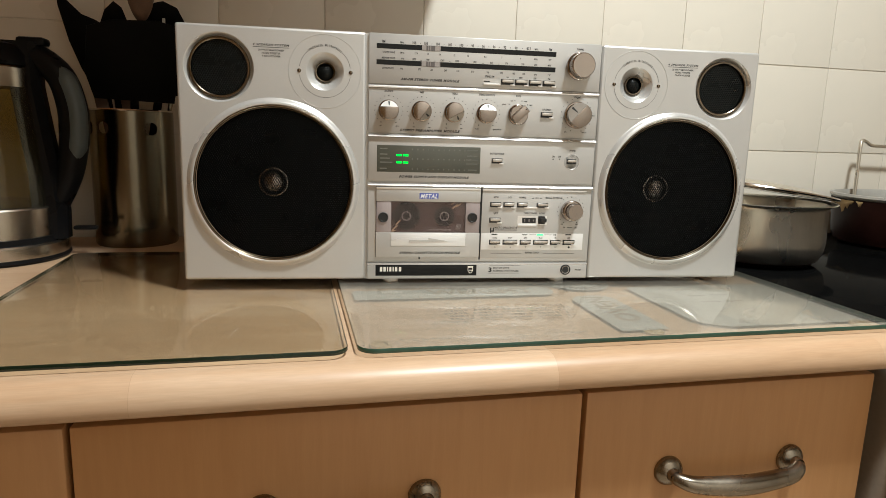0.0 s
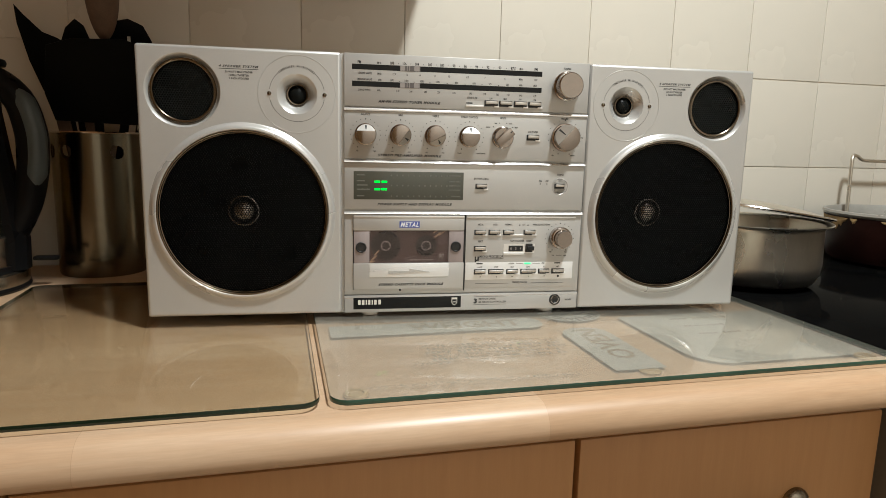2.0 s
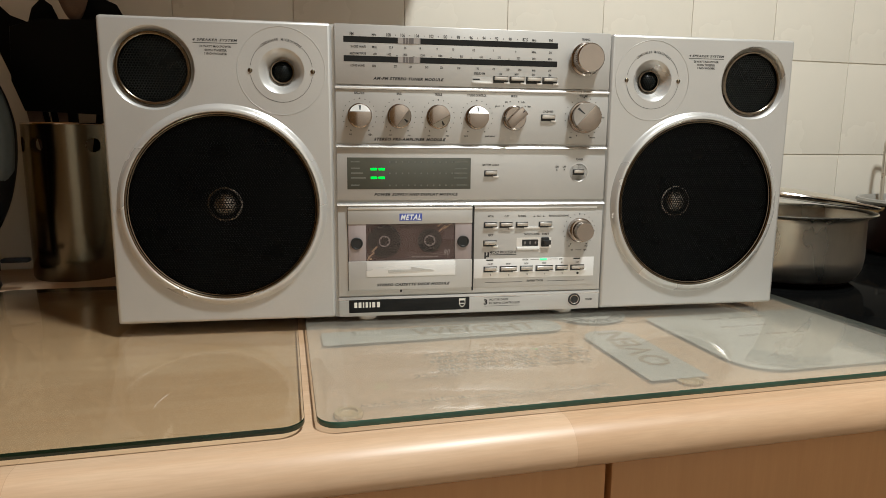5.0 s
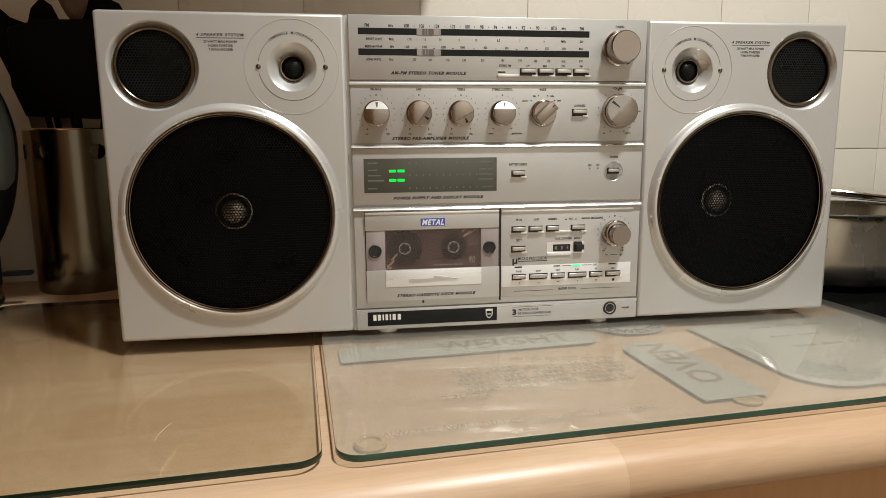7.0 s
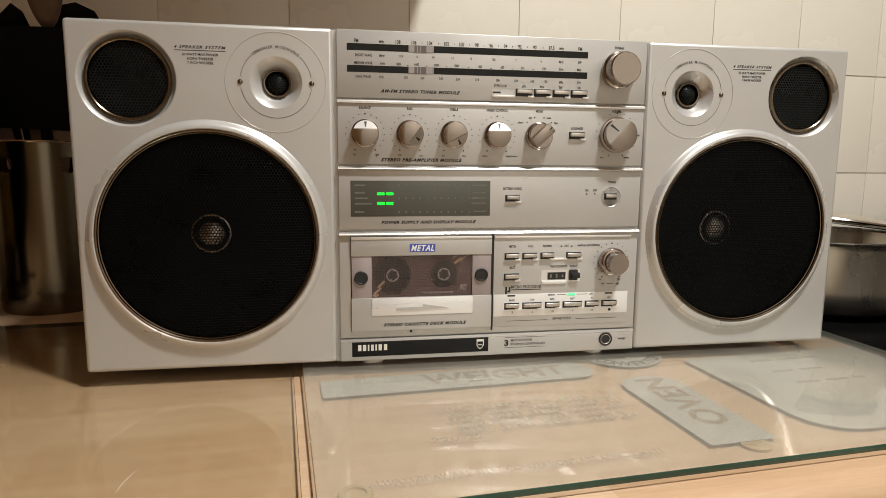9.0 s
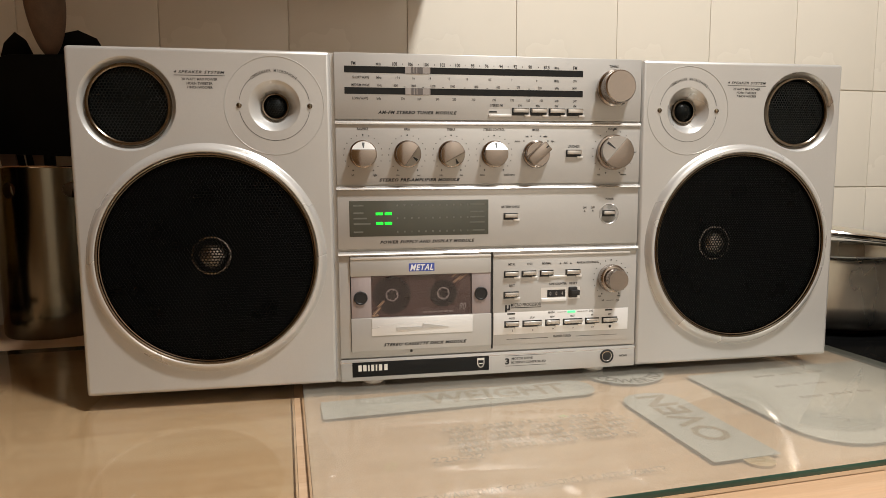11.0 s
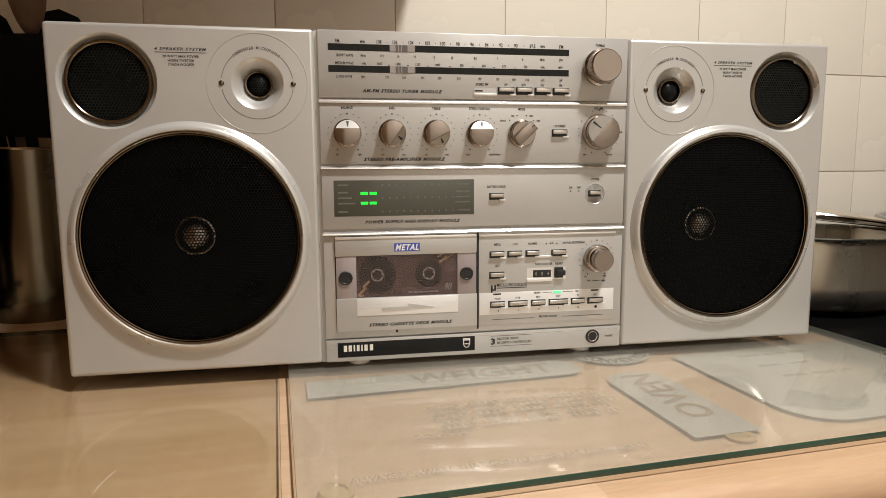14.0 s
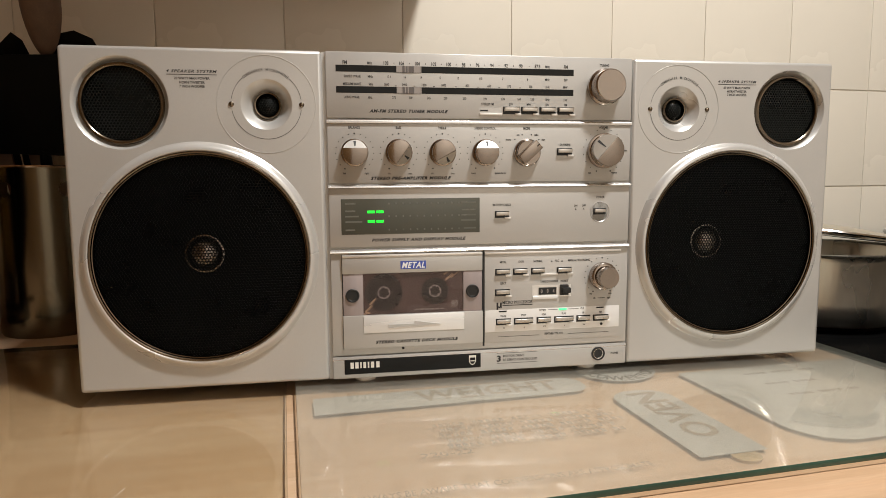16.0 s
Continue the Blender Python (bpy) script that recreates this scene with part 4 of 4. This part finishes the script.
def drawer_unit(x0, x1, handle_x, label):
    unit = thing("drawer_unit", ((x0 + x1) / 2, 0, 0.1), 0, label, "drawer unit", "drawer units under the worktop")
    cx = (x0 + x1) / 2
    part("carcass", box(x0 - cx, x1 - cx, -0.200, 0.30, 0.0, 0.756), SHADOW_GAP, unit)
    tops = ((0.590, 0.757), (0.300, 0.586), (0.01, 0.296))
    for z0, z1 in tops:
        d = part("drawer_front", box(x0 - cx + 0.0015, x1 - cx - 0.0015, -0.222, -0.2005, z0, z1, 0.0018), DRAWER, unit, "beech drawer front")
        bow_handle(handle_x - cx, -0.222, z1 - 0.079, d)


drawer_unit(-0.449, -0.050, -0.25, "beech drawer unit with a bow handle")
drawer_unit(-0.049, 0.349, 0.148, "wide beech drawer unit with nickel bow handles")
drawer_unit(0.350, 0.651, 0.4995, "narrow beech drawer unit beside the cooker")

cooker = thing("cooker", (0.97, 0, 0), 0, "freestanding white cooker with a black glass hob", "cooker")
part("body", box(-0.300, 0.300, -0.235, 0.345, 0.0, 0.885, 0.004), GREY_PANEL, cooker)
part("front_trim", box(-0.302, 0.300, -0.258, -0.236, 0.60, 0.872, 0.010, 4), ENAMEL, cooker, "rounded off-white front trim")
part("hob", box(-0.304, 0.304, -0.255, 0.345, 0.886, 0.899, 0.003), HOB_GLASS, cooker, "black glass hob")

# ---- glass boards on the worktop ----
def flat_text(body, x, y, z, height, parent, mat, turn=0.0, width=None, bold=0.0):
    me = text_mesh(body, 0, 0, height, width=width, bold=bold, y=0.0)
    me.transform(Matrix.Rotation(radians(-90), 4, "X"))
    return part("lettering", me, mat, parent, m=pose(x, y, z, 0, 0, turn))


def board(x0, x1, y0, y1, label, glass=BOARD_GLASS):
    b = thing("glass_board", (0, 0, 0.900), 0, label, "glass board", "glass boards on the worktop")
    bm = slab(rounded(x0, x1, y0, y1, 0.014), 0.0035, 0.0078, 0.0007)
    me = mesh_of("pane", bm, 30)
    me.materials.append(glass)
    me.materials.append(GLASS_EDGE if glass is FROSTED_GLASS else DARK_EDGE)
    for p in me.polygons:
        if abs(p.normal.z) < 0.9:
            p.material_index = 1
    part("pane", me, glass, b, "clear glass pane with green edges")
    for px in (x0 + 0.020, x1 - 0.020) if glass is FROSTED_GLASS else ():
        for py in (y0 + 0.024, y1 - 0.024):
            part("pad", lathe([(0.0, 0.0002), (0.0092, 0.0002), (0.0095, 0.0020), (0.0085, 0.0034), (0.0060, 0.0034), (0.0055, 0.0020), (0.0, 0.0020)], (px, py, 0), "z", 28), YELLOW_PAD, b, "yellowed round pad")
    return b


plain = board(-0.158, 0.1495, -0.229, 0.181, "plain clear glass worktop saver board")
printed_board = board(0.1565, 0.660, -0.229, 0.181, "clear glass worktop saver board printed with grey kitchen conversion panels", FROSTED_GLASS)
part("scratch", tube(curved([(0.060, -0.186, 0.00782), (0.0605, -0.179, 0.00782), (0.0622, -0.171, 0.00782), (0.065, -0.163, 0.00782)], 5), 0.00007, 5), WHITE_PRINT, plain, "fine pale curved scratch")
part("pad", lathe([(0.0, 0.0002), (0.0092, 0.0002), (0.0095, 0.0020), (0.0085, 0.0024), (0.0, 0.0022)], (0.4225, -0.2000, 0), "z", 28), YELLOW_PAD, printed_board, "yellowed round pad")
for x, y, size in ((-0.008, -0.088, 0.0006), (0.034, -0.126, 0.0004)):
    crumb = bmesh.new()
    bmesh.ops.create_icosphere(crumb, subdivisions=1, radius=size)
    for v in crumb.verts:
        v.co = Vector((x + v.co.x * 1.3, y + v.co.y, 0.0078 + max(0.0, v.co.z) * 0.3))
    part("speck", crumb, SLOT, plain, "dark speck of dirt")
Z0, Z1, ZT = 0.0026, 0.0028, 0.0029
part("printed_panel", slab(rounded(0.169, 0.387, -0.068, -0.032, (0.001, 0.016, 0.016, 0.001)), Z0, Z1), GREY_PRINT, printed_board, "grey printed panel")
flat_text("WEIGHT", 0.306, -0.047, ZT, 0.0225, printed_board, CUT_OUT_TONE, 0, 0.118, 0.02)
part("printed_panel", slab(rounded(0.3925, 0.4405, -0.198, -0.077, (0.001, 0.001, 0.02, 0.02)), Z0, Z1), GREY_PRINT, printed_board, "grey printed panel")
flat_text("OVEN", 0.4185, -0.128, ZT, 0.0235, printed_board, CUT_OUT_TONE, 90, 0.088, 0.02)
part("printed_panel", slab([(0.431 + 0.036 * math.cos(2 * math.pi * k / 48), -0.019 + 0.036 * math.sin(2 * math.pi * k / 48)) for k in range(48)], Z0, Z1), GREY_PRINT, printed_board, "round grey printed panel")
for k, ch in enumerate("CONVERTOR"):
    a = 208 + 15.5 * k
    flat_text(ch, 0.431 + 0.0285 * math.cos(radians(a)), -0.019 + 0.0285 * math.sin(radians(a)), ZT, 0.0105, printed_board, DARK_LETTER, a + 90, None, 0.03)
part("printed_panel", slab(rounded(0.477, 0.655, -0.200, -0.047, (0.034, 0.004, 0.004, 0.004)), Z0, Z1), GREY_PRINT, printed_board, "large grey printed panel")
pale = bmesh.new()
for k, w in enumerate((0.074, 0.060, 0.066)):
    for q in range(int(w / 0.0055)):
        if q % 5 != 4:
            box(0.530 + 0.0055 * q, 0.534 + 0.0055 * q, -0.067 - 0.026 * k, -0.0625 - 0.026 * k, ZT - 0.00005, ZT + 0.00005, 0, 2, pale)
part("printed_bars", pale, FAINT_PRINT, printed_board, "unreadable fine print")
fine = bmesh.new()
rows = ((0.246, -0.108, 0.13), (0.250, -0.117, 0.13), (0.247, -0.126, 0.135), (0.251, -0.135, 0.12), (0.249, -0.144, 0.125))
for x, y, w in rows:
    for q in range(int(w / 0.0048)):
        if q % 6 != 5:
            box(x + 0.0048 * q, x + 0.0048 * q + 0.0034, y - 0.0026, y + 0.0026, 0.0026, 0.0027, 0, 2, fine)
part("printed_bars", fine, FAINT_PRINT, printed_board, "unreadable fine print")
flat_text("220-22", 0.2455, -0.1535, 0.0027, 0.0068, printed_board, FAINT_PRINT, 0, 0.034)
flat_text("ALWAYS BE AWARE THAT CONVERSIONS ARE APPROXIMATE", 0.272, -0.1975, 0.0027, 0.0062, printed_board, FAINT_PRINT, 0, 0.176)

# ---- things on the hob ----
pan = thing("saucepan", (0.770, 0.112, 0.899), 0, "stainless steel saucepan with a tilted lid and the hob's dark reflection painted on its base", "saucepan")
part("pot", lathe([(0.0, 0.0005), (0.066, 0.0005), (0.077, 0.0030), (0.0855, 0.010), (0.0905, 0.020), (0.0925, 0.034), (0.0912, 0.0795), (0.0930, 0.0845), (0.1010, 0.0870), (0.1025, 0.0885), (0.1010, 0.0895),
                    (0.0920, 0.0870), (0.0895, 0.0795), (0.0900, 0.034), (0.078, 0.012), (0.0, 0.004)], segs=72), PAN_STEEL, pan, "brushed steel pot")
# dark band painted where the steel mirrors the black hob
part("reflection_base", lathe([(0.060, 0.0001), (0.0776, 0.0026), (0.0840, 0.0078)], segs=72), BURNT_AND_BASE, pan, "dark lower wall, painted for the black hob's reflection")
lid = part("lid", lathe([(0.1045, -0.0015), (0.1055, 0.0), (0.1045, 0.0016), (0.0980, 0.0024), (0.0920, 0.0020), (0.0915, 0.0), (0.0980, -0.0004)], segs=72, closed=True), POLISHED, pan, "polished steel lid lying tilted",
           m=pose(-0.0005, 0.002, 0.1057, 0, 8.0, 0))
part("dome", lathe([(0.0922, 0.0018), (0.0840, 0.0040), (0.065, 0.0070), (0.040, 0.0090), (0.0, 0.0100)], segs=72), PAN_STEEL, lid)

stew = thing("cooking_pot", (1.159, 0.200, 0.8992), 0, "burnt dark brown enamel cooking pot with crusted rim", "cooking pot")
part("pot", lathe([(0.0, 0.0005), (0.106, 0.0005), (0.116, 0.006), (0.121, 0.020), (0.1245, 0.066), (0.1265, 0.0790), (0.1235, 0.0790), (0.1185, 0.020), (0.100, 0.008), (0.0, 0.006)], segs=72), BURNT_AND_BASE, stew, "burnt dark brown enamel wall")
part("rim", lathe([(0.1262, 0.0800), (0.1290, 0.0838), (0.1278, 0.0876), (0.1240, 0.0880), (0.1215, 0.0840), (0.1205, 0.060)], segs=72), PAN_GREY, stew, "worn grey enamel rim")
random.seed(5)
for a, w, h in ((150, 14, 0.016), (166, 26, 0.023), (184, 6, 0.010), (207, 7, 0.008), (228, 5, 0.007)):
    bm = bmesh.new()
    n = 12
    grid = []
    for i in range(n + 1):
        ang = radians(a - w / 2 + w * i / n)
        drop = h * (0.45 + 0.55 * random.random()) * math.sin(math.pi * (i + 0.4) / (n + 0.8))
        col = []
        for j in range(4):
            z = 0.0775 - drop * j / 3
            r = 0.1262 + 0.0010 * math.sin(math.pi * j / 3) + 0.0004 - (0.0775 - z) * 0.10
            col.append(bm.verts.new((r * math.cos(ang), r * math.sin(ang), z)))
        grid.append(col)
    for p, q in zip(grid, grid[1:]):
        for j in range(3):
            bm.faces.new((p[j], q[j], q[j + 1], p[j + 1]))
    part("crust", bm, CRUST, stew, "yellowish baked-on crust")
wire = thing("wire_handle", (1.136, 0.304, 0.972), 0, "bent dull aluminium wire handle standing in the pot", "wire handle")
part("wire", tube(curved([(0, 0, 0.0), (0.002, 0.003, 0.045), (0.004, 0.006, 0.092), (0.009, 0.009, 0.1055), (0.020, 0.011, 0.1045), (0.032, 0.012, 0.0985), (0.052, 0.013, 0.0965), (0.12, 0.013, 0.096)], 6), 0.0031, 12), RACK_METAL, wire)
part("ferrule", tube([(0, 0, -0.012), (0, 0, 0.004)], 0.0044, 12), BLACK_PLASTIC, wire, "black plastic ferrule")

# ---- utensil holder ----
cup = thing("utensil_holder", (-0.1105, 0.304, 0.9), 0, "brushed steel utensil holder with round holes below its rim", "utensil holder")
bm = bmesh.new()
R, N, H = 0.0545, 240, 0.187
holes_at = {radians(a): 0.0085 for a in (-118, -52, 14, 80, 146, 212)}
zs = [0.0, 0.003] + [0.003 + 0.149 * k / 6 for k in range(1, 7)] + [0.1535 + 0.0007 * k for k in range(27)] + [0.178, 0.1862]
grid = [[bm.verts.new(((R - (0.0015 if z == 0 else 0)) * math.cos(2 * math.pi * i / N), (R - (0.0015 if z == 0 else 0)) * math.sin(2 * math.pi * i / N), z)) for i in range(N)] for z in zs]
for p, q in zip(grid, grid[1:]):
    for i in range(N):
        ang, zc = 2 * math.pi * (i + 0.5) / N, (p[0].co.z + q[0].co.z) / 2
        near = min(abs((ang - h + math.pi) % (2 * math.pi) - math.pi) for h in holes_at)
        if math.hypot(near * R, zc - 0.1626) > 0.0085:
            bm.faces.new((p[i], p[(i + 1) % N], q[(i + 1) % N], q[i]))
bm.faces.new(grid[0])
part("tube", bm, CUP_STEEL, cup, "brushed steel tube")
part("rolled_rim", lathe([(0.0545, 0.1860), (0.0552, 0.1872), (0.0545, 0.1884), (0.0534, 0.1872)], segs=72, closed=True), POLISHED, cup, "polished rolled rim")


def leaned_to_view(p, loc, layer):
    """A point of a tool leaning forward over the front of the rim, scaled to fit the first camera's view; layer sets
    how far behind the foremost it lies.
    """
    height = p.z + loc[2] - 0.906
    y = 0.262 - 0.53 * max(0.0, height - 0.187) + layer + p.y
    # the pivot is the first camera eye, so outlines there stay unchanged
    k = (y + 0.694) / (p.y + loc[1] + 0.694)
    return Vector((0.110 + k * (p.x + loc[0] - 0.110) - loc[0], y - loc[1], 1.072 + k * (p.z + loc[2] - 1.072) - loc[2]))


def blade(name, label, category, outline, thick, layer, loc, material, handle=None, slots=()):
    """A flat kitchen tool: outline in x and z about loc, with a round handle going down to the foot of the holder."""
    t = thing(name, loc, 0, label, category, "utensils in the steel holder")
    bm = slab(outline, -thick / 2, thick / 2, thick * 0.3)
    bmesh.ops.rotate(bm, verts=bm.verts, matrix=Matrix.Rotation(radians(90), 3, "X"))
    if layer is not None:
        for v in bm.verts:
            v.co = leaned_to_view(v.co, loc, layer)
        handle = [leaned_to_view(Vector(handle[0]), loc, layer + 0.004), (-0.014 - layer * 0.3, 0.343 - loc[1], 0.006)]
    b = part("blade", bm, material, t)
    if handle:
        part("handle", tube(handle, 0.0055, 10), material, t)
    for x, z, w, h in slots:
        cut = box(x - w / 2, x + w / 2, -thick / 2 - 0.0004, thick / 2 + 0.0004, z - h / 2, z + h / 2)
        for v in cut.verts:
            v.co = leaned_to_view(v.co, loc, layer)
        part("slot", cut, TILE, b)
    return t


FL = (-0.0965, 0.304, 0.906)
blade("fish_slice", "black nylon serrated spatula leaning out of the holder", "spatula",
      [(-0.098, 0.338), (-0.088, 0.326), (-0.068, 0.306), (-0.052, 0.300), (-0.034, 0.290), (-0.028, 0.235), (-0.040, 0.200), (-0.056, 0.205), (-0.072, 0.235), (-0.085, 0.270), (-0.096, 0.315)], 0.003, None,
      (FL[0], 0.298, FL[2]), BLACK_NYLON, [(-0.044, 0, 0.205), (-0.030, 0.004, 0.10), (-0.012, 0.008, 0.005)])
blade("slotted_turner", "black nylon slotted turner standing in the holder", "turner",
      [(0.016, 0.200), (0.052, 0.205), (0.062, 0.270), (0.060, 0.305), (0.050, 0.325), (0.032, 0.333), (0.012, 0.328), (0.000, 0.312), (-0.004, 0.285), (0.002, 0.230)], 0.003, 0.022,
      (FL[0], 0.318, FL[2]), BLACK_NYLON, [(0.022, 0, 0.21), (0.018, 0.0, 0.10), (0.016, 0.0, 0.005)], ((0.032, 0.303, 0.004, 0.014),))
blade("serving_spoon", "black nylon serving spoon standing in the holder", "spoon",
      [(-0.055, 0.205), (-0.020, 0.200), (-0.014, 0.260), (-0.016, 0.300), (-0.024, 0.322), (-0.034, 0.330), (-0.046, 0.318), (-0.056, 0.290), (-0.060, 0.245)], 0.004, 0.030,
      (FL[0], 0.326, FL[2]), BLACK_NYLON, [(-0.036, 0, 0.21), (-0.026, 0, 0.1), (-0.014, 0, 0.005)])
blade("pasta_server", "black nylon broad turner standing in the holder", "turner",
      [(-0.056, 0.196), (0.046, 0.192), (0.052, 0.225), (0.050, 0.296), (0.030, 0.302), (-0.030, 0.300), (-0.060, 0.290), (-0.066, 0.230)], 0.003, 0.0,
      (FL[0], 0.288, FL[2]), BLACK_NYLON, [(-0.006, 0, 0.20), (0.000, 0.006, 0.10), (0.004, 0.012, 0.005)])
spoon = thing("wooden_spoon", (FL[0] + 0.006, 0.300, FL[2]), 0, "dark brown wooden spoon standing in the holder", "wooden spoon", "utensils in the steel holder")
bm = bmesh.new()
bmesh.ops.create_uvsphere(bm, u_segments=24, v_segments=16, radius=1.0)
for v in bm.verts:
    v.co = Vector((v.co.x * 0.0205 * (1 - 0.18 * v.co.z * -1), v.co.y * 0.006 + 0.002 * v.co.x * v.co.x, 0.352 + v.co.z * 0.052))
    v.co = leaned_to_view(v.co, (FL[0] + 0.006, 0.300, FL[2]), 0.011)
part("bowl", bm, WOODEN, spoon, "dark wooden bowl")
part("handle", tube([leaned_to_view(Vector((0, 0.002, 0.304)), (FL[0] + 0.006, 0.300, FL[2]), 0.011), (-0.010, -0.022, 0.190), (-0.012, 0.036, 0.006)], 0.0050, 10), WOODEN, spoon)
st = thing("steel_ladle", (FL[0], 0, FL[2]), 0, "steel ladle with bent shaft standing in the holder", "ladle", "utensils in the steel holder")
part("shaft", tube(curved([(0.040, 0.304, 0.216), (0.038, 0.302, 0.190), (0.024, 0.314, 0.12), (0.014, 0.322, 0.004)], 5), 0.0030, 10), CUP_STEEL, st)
for x, y, z, w in ((-0.046, 0.276, 0.203, 0.008), (-0.010, 0.272, 0.198, 0.010)):
    ws = thing("wooden_spatula", (FL[0], 0, FL[2]), 0, "short wooden spatula with flat end standing in the holder", "spatula", "utensils in the steel holder")
    bm = box(x - w, x + w, y - 0.0025, y + 0.0025, z - 0.035, z, 0.002)
    bmesh.ops.rotate(bm, verts=bm.verts, cent=(x, y, z), matrix=Matrix.Rotation(radians(-9), 3, "Y"))
    bl = part("blade", bm, WOODEN, ws)
    part("handle", tube([(x + 0.004, y + 0.001, z - 0.030), (x * 0.6 + 0.006, 0.300, 0.004)], 0.004, 8), WOODEN, ws)

# ---- kettle ----
kettle = thing("kettle", (-0.260, 0.205, 0.9), 0, "glass electric kettle with black handle on a steel base", "kettle")
part("power_base", lathe([(0.0, 0.0002), (0.086, 0.0002), (0.088, 0.003), (0.087, 0.007), (0.0, 0.007)], segs=64), BLACK_PLASTIC, kettle, "black power base")
part("base_ring", lathe([(0.0865, 0.007), (0.0865, 0.021), (0.0845, 0.023), (0.0, 0.023)], segs=64), KETTLE_STEEL, kettle, "brushed steel base ring")
part("seal", lathe([(0.080, 0.0231), (0.080, 0.0300), (0.0, 0.0300)], segs=64), BLACK_PLASTIC, kettle)
part("steel_band", lathe([(0.0775, 0.0290), (0.0775, 0.0640), (0.0760, 0.0660), (0.0, 0.0660)], segs=64), KETTLE_STEEL, kettle, "brushed steel lower band")
part("jug", lathe([(0.0750, 0.0662), (0.0735, 0.10), (0.0690, 0.16), (0.0640, 0.21), (0.0620, 0.2299), (0.0600, 0.2299), (0.0620, 0.21), (0.0670, 0.16), (0.0715, 0.10), (0.0730, 0.0685), (0.0, 0.0685)], segs=64), KETTLE_GLASS, kettle, "greenish glass jug")
part("spout_band", lathe([(0.0655, 0.208), (0.0640, 0.2299), (0.0648, 0.2310), (0.0630, 0.2330), (0.0, 0.2330)], segs=64), KETTLE_STEEL, kettle, "steel spout band")
part("lid", lathe([(0.0645, 0.2332), (0.0640, 0.2450), (0.0560, 0.2570), (0.0300, 0.2640), (0.0, 0.2660)], segs=64), BLACK_PLASTIC, kettle, "black domed lid")
spine = bmesh.new()
prof = ((0.053, 0.024, 0.038), (0.056, 0.060, 0.036), (0.055, 0.110, 0.031), (0.049, 0.155, 0.031), (0.043, 0.210, 0.030), (0.038, 0.262, 0.036))
rings = []
for x, z, w in prof:
    rings.append([spine.verts.new((x + dx * w, dy, z)) for dx, dy in ((0, -0.019), (0.75, -0.017), (1.0, -0.008), (1.0, 0.008), (0.75, 0.017), (0, 0.019))])
for p, q in zip(rings, rings[1:]):
    for k in range(6):
        spine.faces.new((p[k], p[(k + 1) % 6], q[(k + 1) % 6], q[k]))
spine.faces.new(rings[0])
spine.faces.new(rings[-1])
part("spine", spine, BLACK_PLASTIC, kettle, "black rear spine")
grip = curved([(0.040, 0, 0.247), (0.068, 0, 0.246), (0.093, 0, 0.224), (0.1035, 0, 0.190), (0.1045, 0, 0.160), (0.101, 0, 0.130), (0.094, 0, 0.100), (0.080, 0, 0.068)], 5)
part("handle", tube(grip, [0.0135 + 0.0040 * math.sin(math.pi * k / (len(grip) - 1)) for k in range(len(grip))], 18), BLACK_PLASTIC, kettle, "curved black handle")
inlay = [p + Vector((0.0058, -0.0072, 0.0015)) for p in grip[8:28]]
part("grip_inlay", tube(inlay, [0.0118 * min(1.0, 0.45 + 0.18 * k, 0.45 + 0.18 * (len(inlay) - 1 - k)) for k in range(len(inlay))], 14), GREY_RUBBER, kettle, "blue-grey rubber grip inlay")
part("lid_button", box(0.050, 0.082, -0.012, 0.012, 0.258, 0.268, 0.004), BLACK_PLASTIC, kettle)
part("switch", box(0.096, 0.124, -0.006, 0.006, 0.034, 0.039, 0.002), BLACK_PLASTIC, kettle, "black switch lever")

# ---- wall unit over the worktop: out of view, sized to shade the wall below ----
unit = thing("wall_cupboard", (-0.38, 0.345, 1.355), 0, "unseen beech wall cupboard, sized to shade the wall below it", "wall cupboard")
part("carcass", box(-0.85, 0.730, -0.365, 0.0, 0.0, 0.75, 0.002), DRAWER, unit)
for x in (-0.848, -0.3215, 0.205):
    part("door", box(x, x + 0.523, -0.387, -0.3655, 0.003, 0.747, 0.002), DRAWER, unit, "plain beech door")

# ---- wall tiles ----
def tile_mesh(w, h):
    bm = box(-w / 2, w / 2, -0.0016, 0.001, -h / 2, h / 2)
    edges = [e for e in bm.edges if all(v.co.y < 0 for v in e.verts)]
    bmesh.ops.bevel(bm, geom=edges, offset=0.0007, segments=3, profile=0.6, affect="EDGES")
    me = mesh_of("tile", bm, 40)
    me.materials.append(TILE)
    return me


whole = tile_mesh(0.1531, 0.1532)
random.seed(3)
for i in range(-8, 12):
    for j in range(3):
        x, z = 0.083 + 0.154 * i, 0.9762 + 0.1548 * j
        part("tile", whole, TILE, wall_north, m=pose(x, 0.352 - 0.0002 * random.random(), z, random.uniform(-0.1, 0.1), 0, random.uniform(-0.1, 0.1)))
